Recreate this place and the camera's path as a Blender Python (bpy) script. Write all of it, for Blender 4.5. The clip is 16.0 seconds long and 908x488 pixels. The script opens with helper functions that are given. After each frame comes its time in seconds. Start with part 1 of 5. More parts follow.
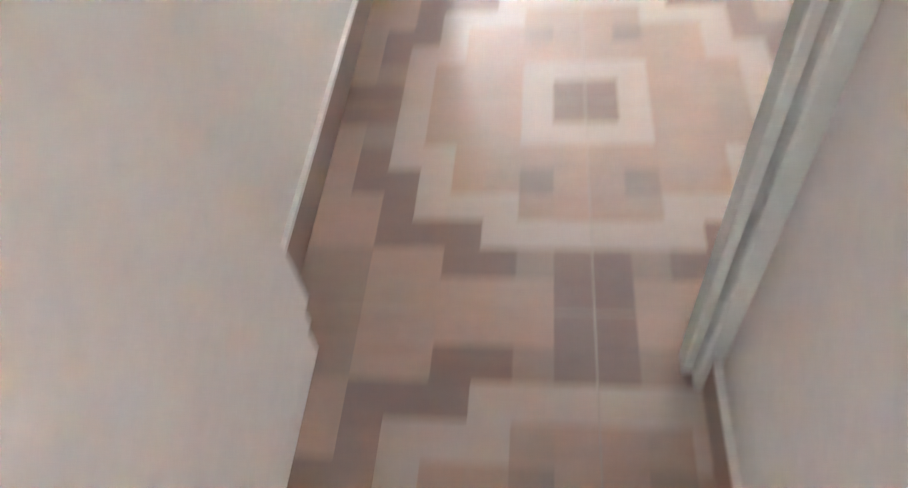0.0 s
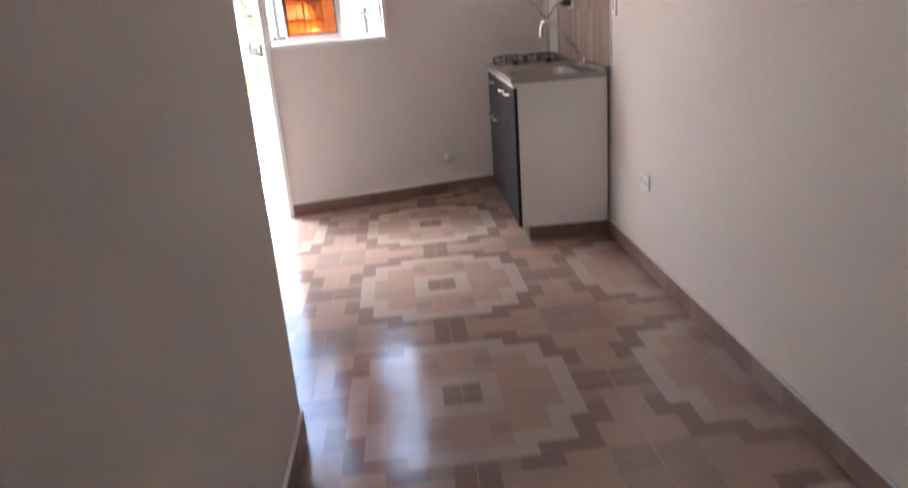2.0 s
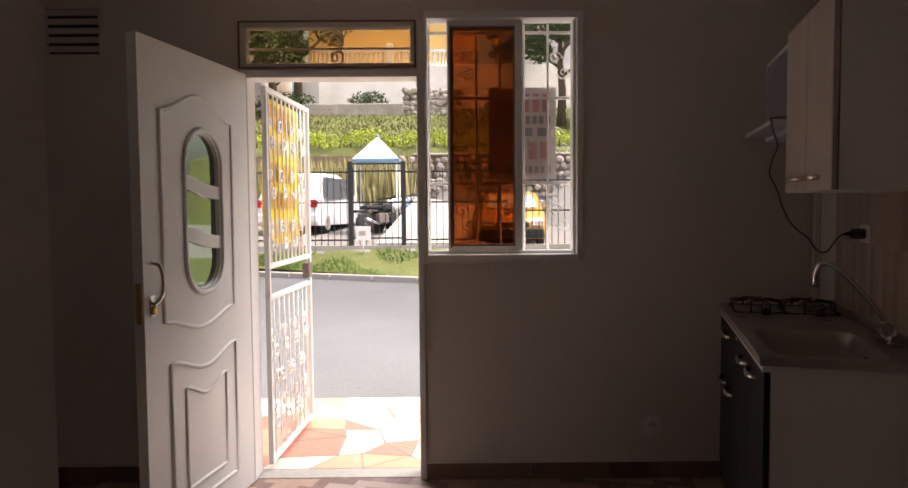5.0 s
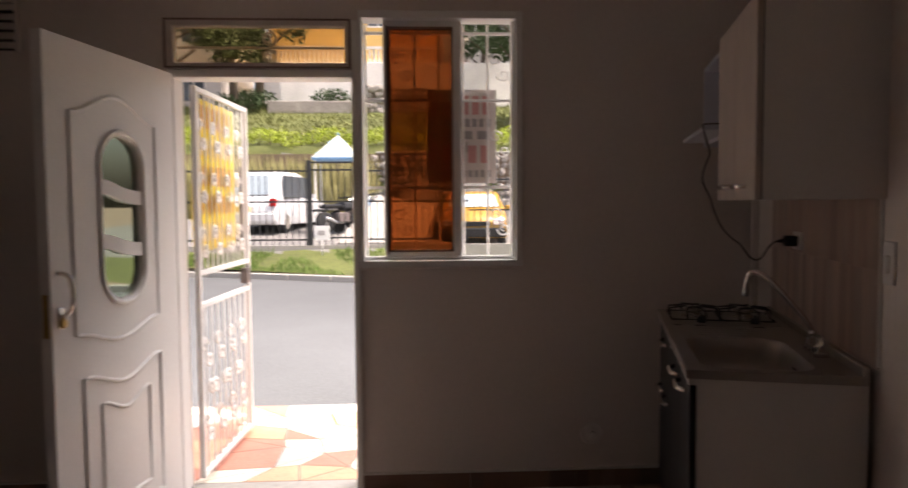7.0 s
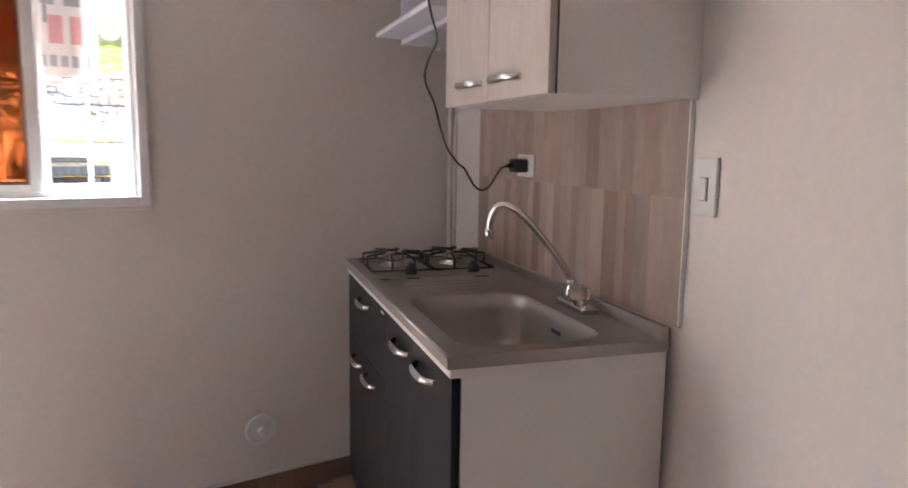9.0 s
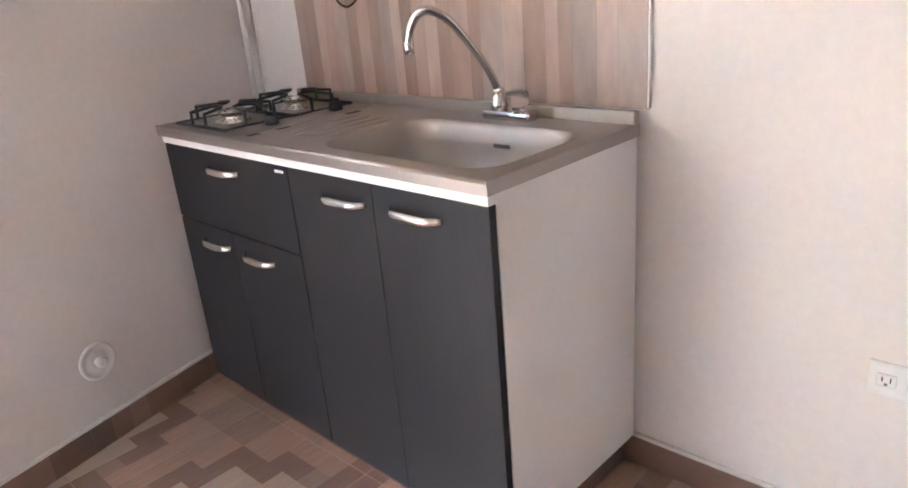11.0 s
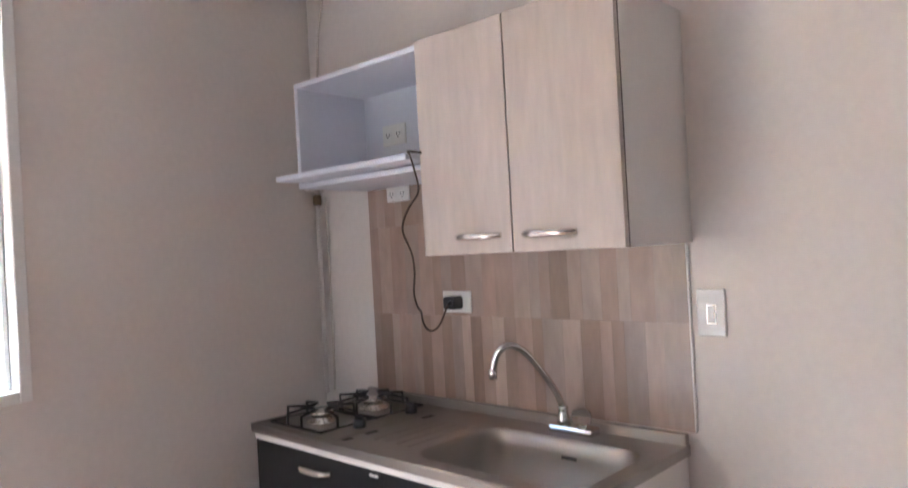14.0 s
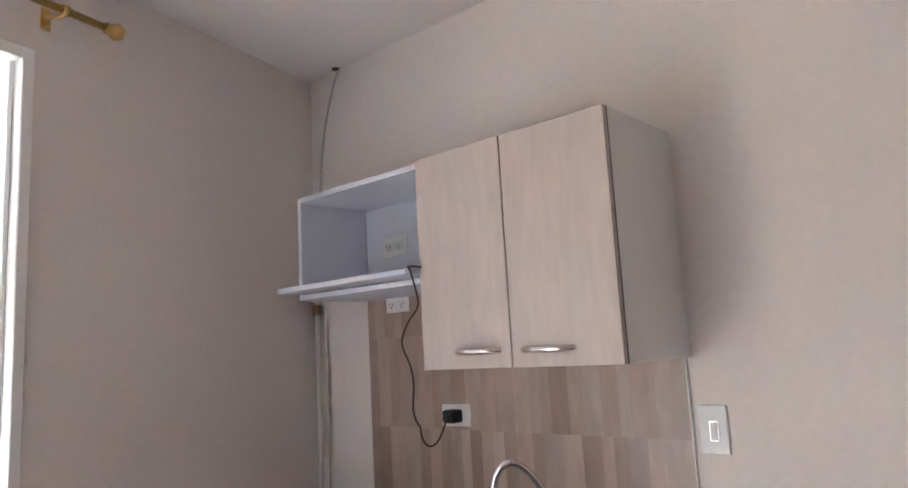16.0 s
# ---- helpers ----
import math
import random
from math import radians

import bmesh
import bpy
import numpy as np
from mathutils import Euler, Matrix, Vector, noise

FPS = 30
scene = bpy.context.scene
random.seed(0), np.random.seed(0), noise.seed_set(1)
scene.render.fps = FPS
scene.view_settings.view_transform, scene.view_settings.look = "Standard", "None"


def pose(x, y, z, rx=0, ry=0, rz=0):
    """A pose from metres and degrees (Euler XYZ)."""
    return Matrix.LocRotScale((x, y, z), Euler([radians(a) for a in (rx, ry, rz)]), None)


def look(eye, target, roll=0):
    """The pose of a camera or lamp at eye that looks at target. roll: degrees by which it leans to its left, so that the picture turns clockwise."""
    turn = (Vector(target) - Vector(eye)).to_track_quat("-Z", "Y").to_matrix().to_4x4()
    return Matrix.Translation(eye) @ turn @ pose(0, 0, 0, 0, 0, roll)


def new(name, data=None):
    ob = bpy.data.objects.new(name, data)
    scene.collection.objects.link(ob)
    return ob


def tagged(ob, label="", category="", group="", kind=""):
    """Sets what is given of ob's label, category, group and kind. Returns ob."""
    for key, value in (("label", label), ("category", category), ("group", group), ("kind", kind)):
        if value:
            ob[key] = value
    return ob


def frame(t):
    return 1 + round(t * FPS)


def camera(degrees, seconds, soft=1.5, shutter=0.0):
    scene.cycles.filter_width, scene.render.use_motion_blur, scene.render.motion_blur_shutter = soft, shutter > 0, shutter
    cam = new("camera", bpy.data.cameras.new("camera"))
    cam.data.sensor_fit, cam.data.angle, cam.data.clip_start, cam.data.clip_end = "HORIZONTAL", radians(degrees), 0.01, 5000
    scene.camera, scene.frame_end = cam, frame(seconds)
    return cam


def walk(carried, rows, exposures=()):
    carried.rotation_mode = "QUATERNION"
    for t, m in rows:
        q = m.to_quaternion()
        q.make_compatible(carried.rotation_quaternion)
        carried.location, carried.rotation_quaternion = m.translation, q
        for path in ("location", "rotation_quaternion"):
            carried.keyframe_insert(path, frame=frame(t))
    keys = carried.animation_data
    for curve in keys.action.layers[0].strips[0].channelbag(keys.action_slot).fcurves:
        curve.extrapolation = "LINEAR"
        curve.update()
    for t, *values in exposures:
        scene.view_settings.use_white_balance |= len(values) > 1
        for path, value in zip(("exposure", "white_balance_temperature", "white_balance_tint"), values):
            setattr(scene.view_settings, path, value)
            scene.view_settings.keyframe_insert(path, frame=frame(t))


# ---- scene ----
cam = camera(65.8, 16.0, shutter=0.5)
PATH = [
    (0, (-1.042, -5.911, 0.964), (-1.291, -4.7, -0.608), -8.6),
    (0.5, (-1.046, -5.65, 1.077), (-1.059, -4.125, -0.218), -4.8),
    (1, (-1.028, -5.414, 1.091), (-0.954, -3.716, 0.037), -3.0),
    (1.5, (-1.034, -5.11, 1.155), (-0.945, -3.301, 0.308), -2.1),
    (2, (-1.073, -4.838, 1.213), (-0.958, -2.943, 0.584), -4.4),
    (2.5, (-0.988, -4.468, 1.269), (-0.861, -2.52, 0.835), -1.8),
    (3, (-0.972, -4.071, 1.2), (-1.03, -2.104, 0.843), -5.5),
    (3.5, (-0.887, -3.774, 1.269), (-1.059, -1.8, 0.996), -2.0),
    (4, (-0.884, -3.559, 1.322), (-1.322, -1.61, 1.207), -1.0),
    (4.2, (-0.903, -3.54, 1.331), (-1.319, -1.587, 1.213), -0.2),
    (6.3, (-0.878, -3.454, 1.308), (-1.472, -1.545, 1.249), -1.0),
    (6.5, (-0.833, -3.44, 1.314), (-1.393, -1.52, 1.261), -0.9),
    (7, (-0.784, -3.403, 1.356), (-1.168, -1.443, 1.244), -0.4),
    (7.5, (-0.79, -3.209, 1.33), (-0.839, -1.213, 1.212), 1.1),
    (8, (-0.861, -2.984, 1.352), (-0.542, -1.011, 1.268), -1.0),
    (8.5, (-0.865, -2.7, 1.307), (-0.423, -0.756, 1.155), -1.1),
    (9, (-0.927, -2.497, 1.264), (-0.273, -0.627, 0.989), 0.9),
    (9.5, (-1.082, -2.314, 1.238), (-0.167, -0.563, 0.929), -3.0),
    (10, (-1.183, -2.123, 1.183), (-0.079, -0.542, 0.652), -0.2),
    (10.2, (-1.203, -2.048, 1.167), (0.012, -0.57, 0.602), -2.1),
    (12.3, (-1.59, -1.976, 1.239), (-0.183, -0.783, 0.467), -4.5),
    (12.5, (-1.603, -1.978, 1.254), (-0.177, -0.776, 0.533), -3.7),
    (13, (-1.631, -1.998, 1.301), (-0.135, -0.751, 0.847), -3.6),
    (13.5, (-1.66, -2.016, 1.363), (-0.159, -0.716, 1.127), -3.4),
    (14, (-1.674, -2.03, 1.384), (-0.186, -0.694, 1.393), -3.1),
    (14.5, (-1.675, -2.033, 1.403), (-0.186, -0.706, 1.545), -3.1),
    (15, (-1.681, -2.041, 1.42), (-0.195, -0.729, 1.678), -2.9),
    (15.5, (-1.677, -2.039, 1.419), (-0.205, -0.71, 1.676), -2.8),
    (16, (-1.691, -2.047, 1.418), (-0.207, -0.739, 1.711), -3.2),
]
EXPOSURES = [(0, 6.55, 5280, -4), (0.5, 6.2, 5270, -4), (1, 5.05, 5480, 2), (1.5, 4.6, 5730, 10), (2, 3.88, 5680, 9), (2.5, 3.05, 5830, 9), (3, 2.05, 6130, 11), (3.5, 1.35, 6330, 12), (4, 0.85, 6930, 15), (7, 0.85, 6980, 18),
             (7.5, 1.1, 6930, 18), (8, 2.1, 5930, 9), (8.5, 2.88, 5640, 6), (9, 3.57, 5730, 9), (9.5, 3.98, 5680, 8), (10, 4.45, 5530, 6), (12.5, 4.6, 5530, 7), (13, 4.35, 5530, 8), (14, 3.8, 5480, 6), (14.5, 3.6, 5430, 5), (15, 3.76, 5430, 4), (15.5, 3.6, 5430, 4), (16, 3.6, 5430, 4)]
walk(cam, [(t, look(eye, target, roll)) for t, eye, target, roll in PATH], EXPOSURES)

# ---- light: bright hazy daylight over the street ----
world = bpy.data.worlds.new("sky")
scene.world = world
world.use_nodes = True
wn = world.node_tree
sky = wn.nodes.new("ShaderNodeTexSky")
sky.sky_type = "NISHITA"
sky.sun_disc = False
sky.air_density, sky.dust_density = 1.0, 6.5
bg = wn.nodes["Background"]
wn.links.new(sky.outputs[0], bg.inputs[0])
bg.inputs[1].default_value = 0.15
sun = new("sun", bpy.data.lights.new("sun", "SUN"))
sun.data.energy, sun.data.angle, sun.data.color = 4.2, radians(6), (1.0, 0.96, 0.91)


# frame of the street front, which runs at a slant to the room
SLANT = math.atan(0.25)
FW = Matrix.Translation((-0.5, 0.05, 0)) @ Matrix.Rotation(SLANT, 4, "Z")


def fw(u, v, z=0.0):
    return FW @ Vector((u, v, z))


SUN_WAY = (FW.to_3x3() @ Vector((0.36, -0.12, 0.92))).normalized()
sun.matrix_world = look(SUN_WAY * 30, (0, 0, 0))
sky.sun_elevation, sky.sun_rotation = math.asin(SUN_WAY.z), math.atan2(SUN_WAY.x, SUN_WAY.y)

# added area lamp over the street, lifting the sky's light through door and window
sky_fill = new("sky_fill", bpy.data.lights.new("sky_fill", "AREA"))
sky_fill.data.shape, sky_fill.data.size, sky_fill.data.size_y = "RECTANGLE", 9.0, 3.0
sky_fill.data.energy, sky_fill.data.color = 960, (1.0, 0.99, 0.98)
sky_fill.matrix_world = look(fw(-0.3, 3.6, 7.4), fw(-1.3, -2.0, 0.6))


# ---- materials ----
def material(name, base, rough=0.6, metal=0.0, vary=0.12, scale=6.0, fine=60.0, bump=0.15, stretch=(1, 1, 1), spec=0.5, per_object=0.0, rough_vary=0.1, transmission=0.0, coat=0.0, dist=0.01):
    """A surface with broad stains and fine grain, in object space metres."""
    m = bpy.data.materials.new(name)
    m.use_nodes = True
    nt = m.node_tree
    b = nt.nodes["Principled BSDF"]
    b.inputs["Roughness"].default_value = rough
    b.inputs["Metallic"].default_value = metal
    b.inputs["Specular IOR Level"].default_value = spec
    b.inputs["Transmission Weight"].default_value = transmission
    b.inputs["Coat Weight"].default_value = coat
    tc = nt.nodes.new("ShaderNodeTexCoord")
    mp = nt.nodes.new("ShaderNodeMapping")
    mp.inputs["Scale"].default_value = stretch
    nt.links.new(tc.outputs["Object"], mp.inputs[0])
    vec = mp.outputs[0]
    if per_object:
        oi = nt.nodes.new("ShaderNodeObjectInfo")
        add = nt.nodes.new("ShaderNodeVectorMath")
        add.operation = "MULTIPLY_ADD"
        comb = nt.nodes.new("ShaderNodeCombineXYZ")
        nt.links.new(oi.outputs["Random"], comb.inputs[0])
        nt.links.new(oi.outputs["Random"], comb.inputs[1])
        add.inputs[1].default_value = (37, 91, 13)
        nt.links.new(comb.outputs[0], add.inputs[0])
        nt.links.new(mp.outputs[0], add.inputs[2])
        vec = add.outputs[0]
    n1 = nt.nodes.new("ShaderNodeTexNoise")
    n1.inputs["Scale"].default_value = scale
    n1.inputs["Detail"].default_value = 4
    n2 = nt.nodes.new("ShaderNodeTexNoise")
    n2.inputs["Scale"].default_value = fine
    n2.inputs["Detail"].default_value = 6
    nt.links.new(vec, n1.inputs[0])
    nt.links.new(vec, n2.inputs[0])
    mix = nt.nodes.new("ShaderNodeMath")
    mix.operation = "ADD"
    nt.links.new(n1.outputs[0], mix.inputs[0])
    nt.links.new(n2.outputs[0], mix.inputs[1])
    src = mix.outputs[0]
    if per_object:
        m2 = nt.nodes.new("ShaderNodeMath")
        m2.operation = "MULTIPLY_ADD"
        m2.inputs[1].default_value = per_object * 2
        nt.links.new(oi.outputs["Random"], m2.inputs[0])
        nt.links.new(src, m2.inputs[2])
        src = m2.outputs[0]
    mr = nt.nodes.new("ShaderNodeMapRange")
    mr.inputs["From Min"].default_value = 0.6
    mr.inputs["From Max"].default_value = 1.4 + per_object * 2
    mr.inputs["To Min"].default_value = 1 - vary
    mr.inputs["To Max"].default_value = 1 + vary
    nt.links.new(src, mr.inputs[0])
    vm = nt.nodes.new("ShaderNodeVectorMath")
    vm.operation = "SCALE"
    vm.inputs[0].default_value = base
    nt.links.new(mr.outputs[0], vm.inputs["Scale"])
    nt.links.new(vm.outputs[0], b.inputs["Base Color"])
    rr = nt.nodes.new("ShaderNodeMapRange")
    rr.inputs["To Min"].default_value = max(0.02, rough - rough_vary * rough)
    rr.inputs["To Max"].default_value = min(1, rough + rough_vary * rough)
    nt.links.new(n1.outputs[0], rr.inputs[0])
    nt.links.new(rr.outputs[0], b.inputs["Roughness"])
    if bump:
        bp = nt.nodes.new("ShaderNodeBump")
        bp.inputs["Strength"].default_value = bump
        bp.inputs["Distance"].default_value = dist
        nt.links.new(n2.outputs[0], bp.inputs["Height"])
        nt.links.new(bp.outputs[0], b.inputs["Normal"])
    return m


def glass(name, tint, rough=0.02, ior=1.45):
    m = bpy.data.materials.new(name)
    m.use_nodes = True
    b = m.node_tree.nodes["Principled BSDF"]
    b.inputs["Base Color"].default_value = (*tint, 1)
    b.inputs["Transmission Weight"].default_value = 1
    b.inputs["Roughness"].default_value = rough
    b.inputs["IOR"].default_value = ior
    return m


M_WALL = material("wall_paint", (0.775, 0.718, 0.676), 0.75, vary=0.045, scale=1.3, fine=45, bump=0.12, dist=0.004)
M_CEIL = material("ceiling_paint", (0.80, 0.77, 0.74), 0.85, vary=0.04, scale=1.0, fine=50, bump=0.1, dist=0.004)
M_WHITE = material("white_enamel", (0.86, 0.85, 0.83), 0.35, vary=0.04, scale=4, fine=80, bump=0.05, dist=0.003)
M_MELA = material("white_melamine", (0.83, 0.80, 0.775), 0.45, vary=0.03, scale=3, fine=120, bump=0.04, dist=0.002)
M_LILAC = material("white_shelf_laminate", (0.72, 0.73, 0.80), 0.4, vary=0.03, scale=3, fine=120, bump=0.03, dist=0.002)
M_DARK = material("charcoal_laminate", (0.020, 0.0195, 0.021), 0.5, spec=0.28, vary=0.22, scale=5, fine=40, bump=0.1, stretch=(1, 8, 0.5), dist=0.003)
M_OAK = material("pale_oak_laminate", (0.535, 0.46, 0.413), 0.5, vary=0.12, scale=6, fine=22, bump=0.02, stretch=(1.5, 2.2, 0.4), dist=0.002)
M_EDGE = material("dark_edge_band", (0.16, 0.13, 0.12), 0.5, vary=0.1)
M_STEEL = material("stainless_steel", (0.40, 0.365, 0.335), 0.46, 1.0, vary=0.05, scale=5, fine=160, bump=0.015, stretch=(1, 1, 1), dist=0.001, rough_vary=0.2)
M_CHROME = material("chrome", (0.75, 0.74, 0.73), 0.12, 1.0, vary=0.05, bump=0)
M_NICKEL = material("brushed_nickel", (0.70, 0.67, 0.62), 0.25, 1.0, vary=0.06, fine=200, bump=0.03, dist=0.001)
M_BRASS = material("brass", (0.62, 0.42, 0.16), 0.3, 1.0, vary=0.12, bump=0.03)
M_RUST = material("dull_brass", (0.22, 0.15, 0.09), 0.5, 0.6, vary=0.2, bump=0.1)
M_BLACK = material("black_enamel", (0.018, 0.018, 0.02), 0.4, vary=0.2, bump=0.1)
M_RUBBER = material("black_plastic", (0.02, 0.02, 0.022), 0.5, vary=0.1, bump=0)
M_CORD = material("brown_cord", (0.06, 0.035, 0.025), 0.5, vary=0.1, bump=0)
M_CABLE = material("white_cable", (0.62, 0.56, 0.50), 0.5, vary=0.08, bump=0)
M_PLATE = material("plastic_plate", (0.80, 0.79, 0.77), 0.3, vary=0.02, bump=0)
# near-black painted as the shade inside slots and holes, and as hob print
M_SHADE_PRINT = material("slot_shade_print", (0.05, 0.045, 0.045), 0.6, vary=0.1, bump=0)
M_GROUT = material("grout", (0.36, 0.285, 0.24), 0.25, vary=0.2, fine=60, bump=0.08)
M_AMBER = glass("amber_glass", (0.47, 0.235, 0.112))
M_KNOB = glass("clear_plastic", (0.95, 0.93, 0.92), 0.15)


def tile_mat(name, base, vary):
    return material(name, base, 0.17, vary=vary, scale=9, fine=55, bump=0.004, stretch=(1, 7, 1), spec=1.0, per_object=0.15, dist=0.002, rough_vary=0.3)


TILE = [tile_mat("tile_print_cream", (0.415, 0.323, 0.267), 0.16), tile_mat("tile_print_rose", (0.365, 0.24, 0.185), 0.22),
        tile_mat("tile_print_tan", (0.345, 0.238, 0.187), 0.22), tile_mat("tile_print_brown", (0.225, 0.147, 0.117), 0.22), tile_mat("tile_print_grey", (0.285, 0.20, 0.16), 0.22)]


# ---- mesh helpers ----
def bm_box(bm, x0, x1, y0, y1, z0, z1, mat=0, m=None):
    x0, x1, y0, y1, z0, z1 = min(x0, x1), max(x0, x1), min(y0, y1), max(y0, y1), min(z0, z1), max(z0, z1)
    v = [bm.verts.new(m @ Vector(p) if m else p) for p in ((x0, y0, z0), (x1, y0, z0), (x1, y1, z0), (x0, y1, z0), (x0, y0, z1), (x1, y0, z1), (x1, y1, z1), (x0, y1, z1))]
    for f in ((3, 2, 1, 0), (4, 5, 6, 7), (0, 1, 5, 4), (1, 2, 6, 5), (2, 3, 7, 6), (3, 0, 4, 7)):
        bm.faces.new([v[i] for i in f]).material_index = mat
    return v


def box(x0, x1, y0, y1, z0, z1, bevel=0.0, seg=2, m=None):
    bm = bmesh.new()
    bm_box(bm, x0, x1, y0, y1, z0, z1, 0, m)
    if bevel:
        bmesh.ops.bevel(bm, geom=bm.edges[:], offset=bevel, segments=seg, affect="EDGES", profile=0.5)
    return bm


def bm_tube(bm, pts, r, seg=8, closed=False):
    """A round bar along pts; r may be one radius or one a point."""
    pts = [Vector(p) for p in pts]
    n = len(pts)
    rs = r if isinstance(r, (list, tuple)) else [r] * n
    rings = []
    side = None
    for i, p in enumerate(pts):
        a, b = pts[max(i - 1, 0)], pts[min(i + 1, n - 1)]
        if closed:
            a, b = pts[(i - 1) % n], pts[(i + 1) % n]
        d = (b - a).normalized()
        if side is None:
            side = d.cross(Vector((0, 0, 1)) if abs(d.z) < 0.9 else Vector((1, 0, 0))).normalized()
        else:
            side = (side - d * side.dot(d)).normalized()
        up = d.cross(side)
        rings.append([bm.verts.new(p + (side * math.cos(k * math.tau / seg) + up * math.sin(k * math.tau / seg)) * rs[i]) for k in range(seg)])
    m = n if closed else n - 1
    for i in range(m):
        a, b = rings[i], rings[(i + 1) % n]
        for k in range(seg):
            f = bm.faces.new((a[k], a[(k + 1) % seg], b[(k + 1) % seg], b[k]))
            f.smooth = True
    if not closed:
        bm.faces.new(rings[0][::-1])
        bm.faces.new(rings[-1])
    return bm


def tube(pts, r, seg=8, closed=False):
    return bm_tube(bmesh.new(), pts, r, seg, closed)


def bm_lathe(bm, profile, seg=20, m=None):
    """Turns (radius, height) rows about the z axis."""
    rings = []
    for r, z in profile:
        rings.append([bm.verts.new((m or Matrix()) @ Vector((max(r, 1e-4) * math.cos(k * math.tau / seg), max(r, 1e-4) * math.sin(k * math.tau / seg), z))) for k in range(seg)])
    for a, b in zip(rings, rings[1:]):
        for k in range(seg):
            bm.faces.new((a[k], a[(k + 1) % seg], b[(k + 1) % seg], b[k])).smooth = True
    bm.faces.new(rings[0][::-1])
    bm.faces.new(rings[-1])
    return bm


def lathe(profile, seg=20, m=None):
    return bm_lathe(bmesh.new(), profile, seg, m)


def smooth_path(pts, steps=6):
    """Catmull-Rom points through pts."""
    pts = [Vector(p) for p in pts]
    out = []
    for i in range(len(pts) - 1):
        p0, p1, p2, p3 = pts[max(i - 1, 0)], pts[i], pts[i + 1], pts[min(i + 2, len(pts) - 1)]
        for k in range(steps):
            t = k / steps
            out.append(0.5 * ((2 * p1) + (p2 - p0) * t + (2 * p0 - 5 * p1 + 4 * p2 - p3) * t * t + (3 * p1 - p0 - 3 * p2 + p3) * t ** 3))
    out.append(pts[-1])
    return out


def mesh_of(name, bm, mats):
    me = bpy.data.meshes.new(name)
    bmesh.ops.recalc_face_normals(bm, faces=bm.faces[:])
    bm.to_mesh(me)
    bm.free()
    for m in mats if isinstance(mats, (list, tuple)) else [mats]:
        me.materials.append(m)
    return me


def thing(name, label, category, m=None, group="", kind=""):
    """An empty at a thing's base, under which its parts hang."""
    ob = new(name)
    ob.empty_display_size = 0.05
    if m:
        ob.matrix_world = m
    return tagged(ob, label, category, group, kind)


def part(name, bm, mats, parent, label=""):
    """One mesh, in its thing's own axes."""
    ob = new(name, mesh_of(name, bm, mats))
    ob.parent = parent
    return tagged(ob, label)


def solid(name, bm, mats, label, category, m=None, kind="", group=""):
    """A thing of one mesh."""
    ob = new(name, mesh_of(name, bm, mats))
    if m:
        ob.matrix_world = m
    return tagged(ob, label, category, group, kind)


# ---- the room's shell ----
H = 2.52
solid("wall_east", box(0, 0.15, -5.42, 0.6, 0, H + 0.1), M_WALL, "smooth warm white painted plaster wall", "wall", kind="structure")
bm = bmesh.new()
bm_box(bm, -4.6, -2.245, 0, 0.14, 0, H + 0.1)
bm_box(bm, -2.245, -1.379, 0, 0.14, 2.205, H + 0.1)
bm_box(bm, -1.379, -0.619, 0, 0.14, 2.245, H + 0.1)
bm_box(bm, -1.378, -0.619, 0, 0.14, 0, 1.068)
bm_box(bm, -0.619, 0.66, 0, 0.14, 0, H + 0.1)
solid("wall_north", bm, M_WALL, "warm white plaster street wall with door and window openings", "wall", FW, "structure")
solid("wall_partition", box(-1.61, -1.466, -5.29, -2.92, 0, H + 0.1, 0.004, 1), M_WALL, "warm white plaster wall end beside the hall", "wall", kind="structure")
solid("wall_south", box(-4.5, -1.585, -3.07, -2.92, 0, H + 0.1), M_WALL, "warm white plaster rear wall of the room", "wall", kind="structure")
solid("wall_west", box(-4.5, -4.35, -2.92, -0.6, 0, H + 0.1), M_WALL, "warm white plaster side wall", "wall", kind="structure")


def upright(plan):
    """A wall of the given plan, from floor to roof."""
    bm = bmesh.new()
    foot = [bm.verts.new((x, y, 0)) for x, y in plan]
    head = [bm.verts.new((x, y, H + 0.1)) for x, y in plan]
    bm.faces.new(foot[::-1])
    bm.faces.new(head)
    for k in range(len(plan)):
        n = (k + 1) % len(plan)
        bm.faces.new((foot[k], foot[n], head[n], head[k]))
    return bm


# ends short of the passage end; the added, unseen slit brightens the passage
solid("wall_passage_east", upright([(-0.80, -6.72), (-0.68, -6.72), (-0.68, -5.54), (0.15, -5.54), (0.15, -5.42), (-0.01, -5.42), (-0.01, -5.385), (-0.795, -5.385), (-0.795, -5.7), (-0.80, -5.7)]), M_WALL, "warm white plaster passage wall", "wall", kind="structure")
bm = upright([(-1.585, -6.8), (-1.395, -6.8), (-1.395, -5.385), (-1.418, -5.385), (-1.418, -5.335), (-1.432, -5.335), (-1.432, -5.29), (-1.585, -5.29)])
solid("wall_passage_west", bm, M_WALL, "warm white plaster passage wall with worn corner", "wall", kind="structure")
solid("wall_passage_end", box(-1.6, -0.68, -6.95, -6.8, 0, H + 0.1), M_WALL, "plain plaster wall closing the passage", "wall", kind="structure")
solid("ceiling", box(-4.6, 0.2, -7.0, 0.35, H, H + 0.02), M_CEIL, "matt off-white plaster ceiling", "ceiling", kind="structure")
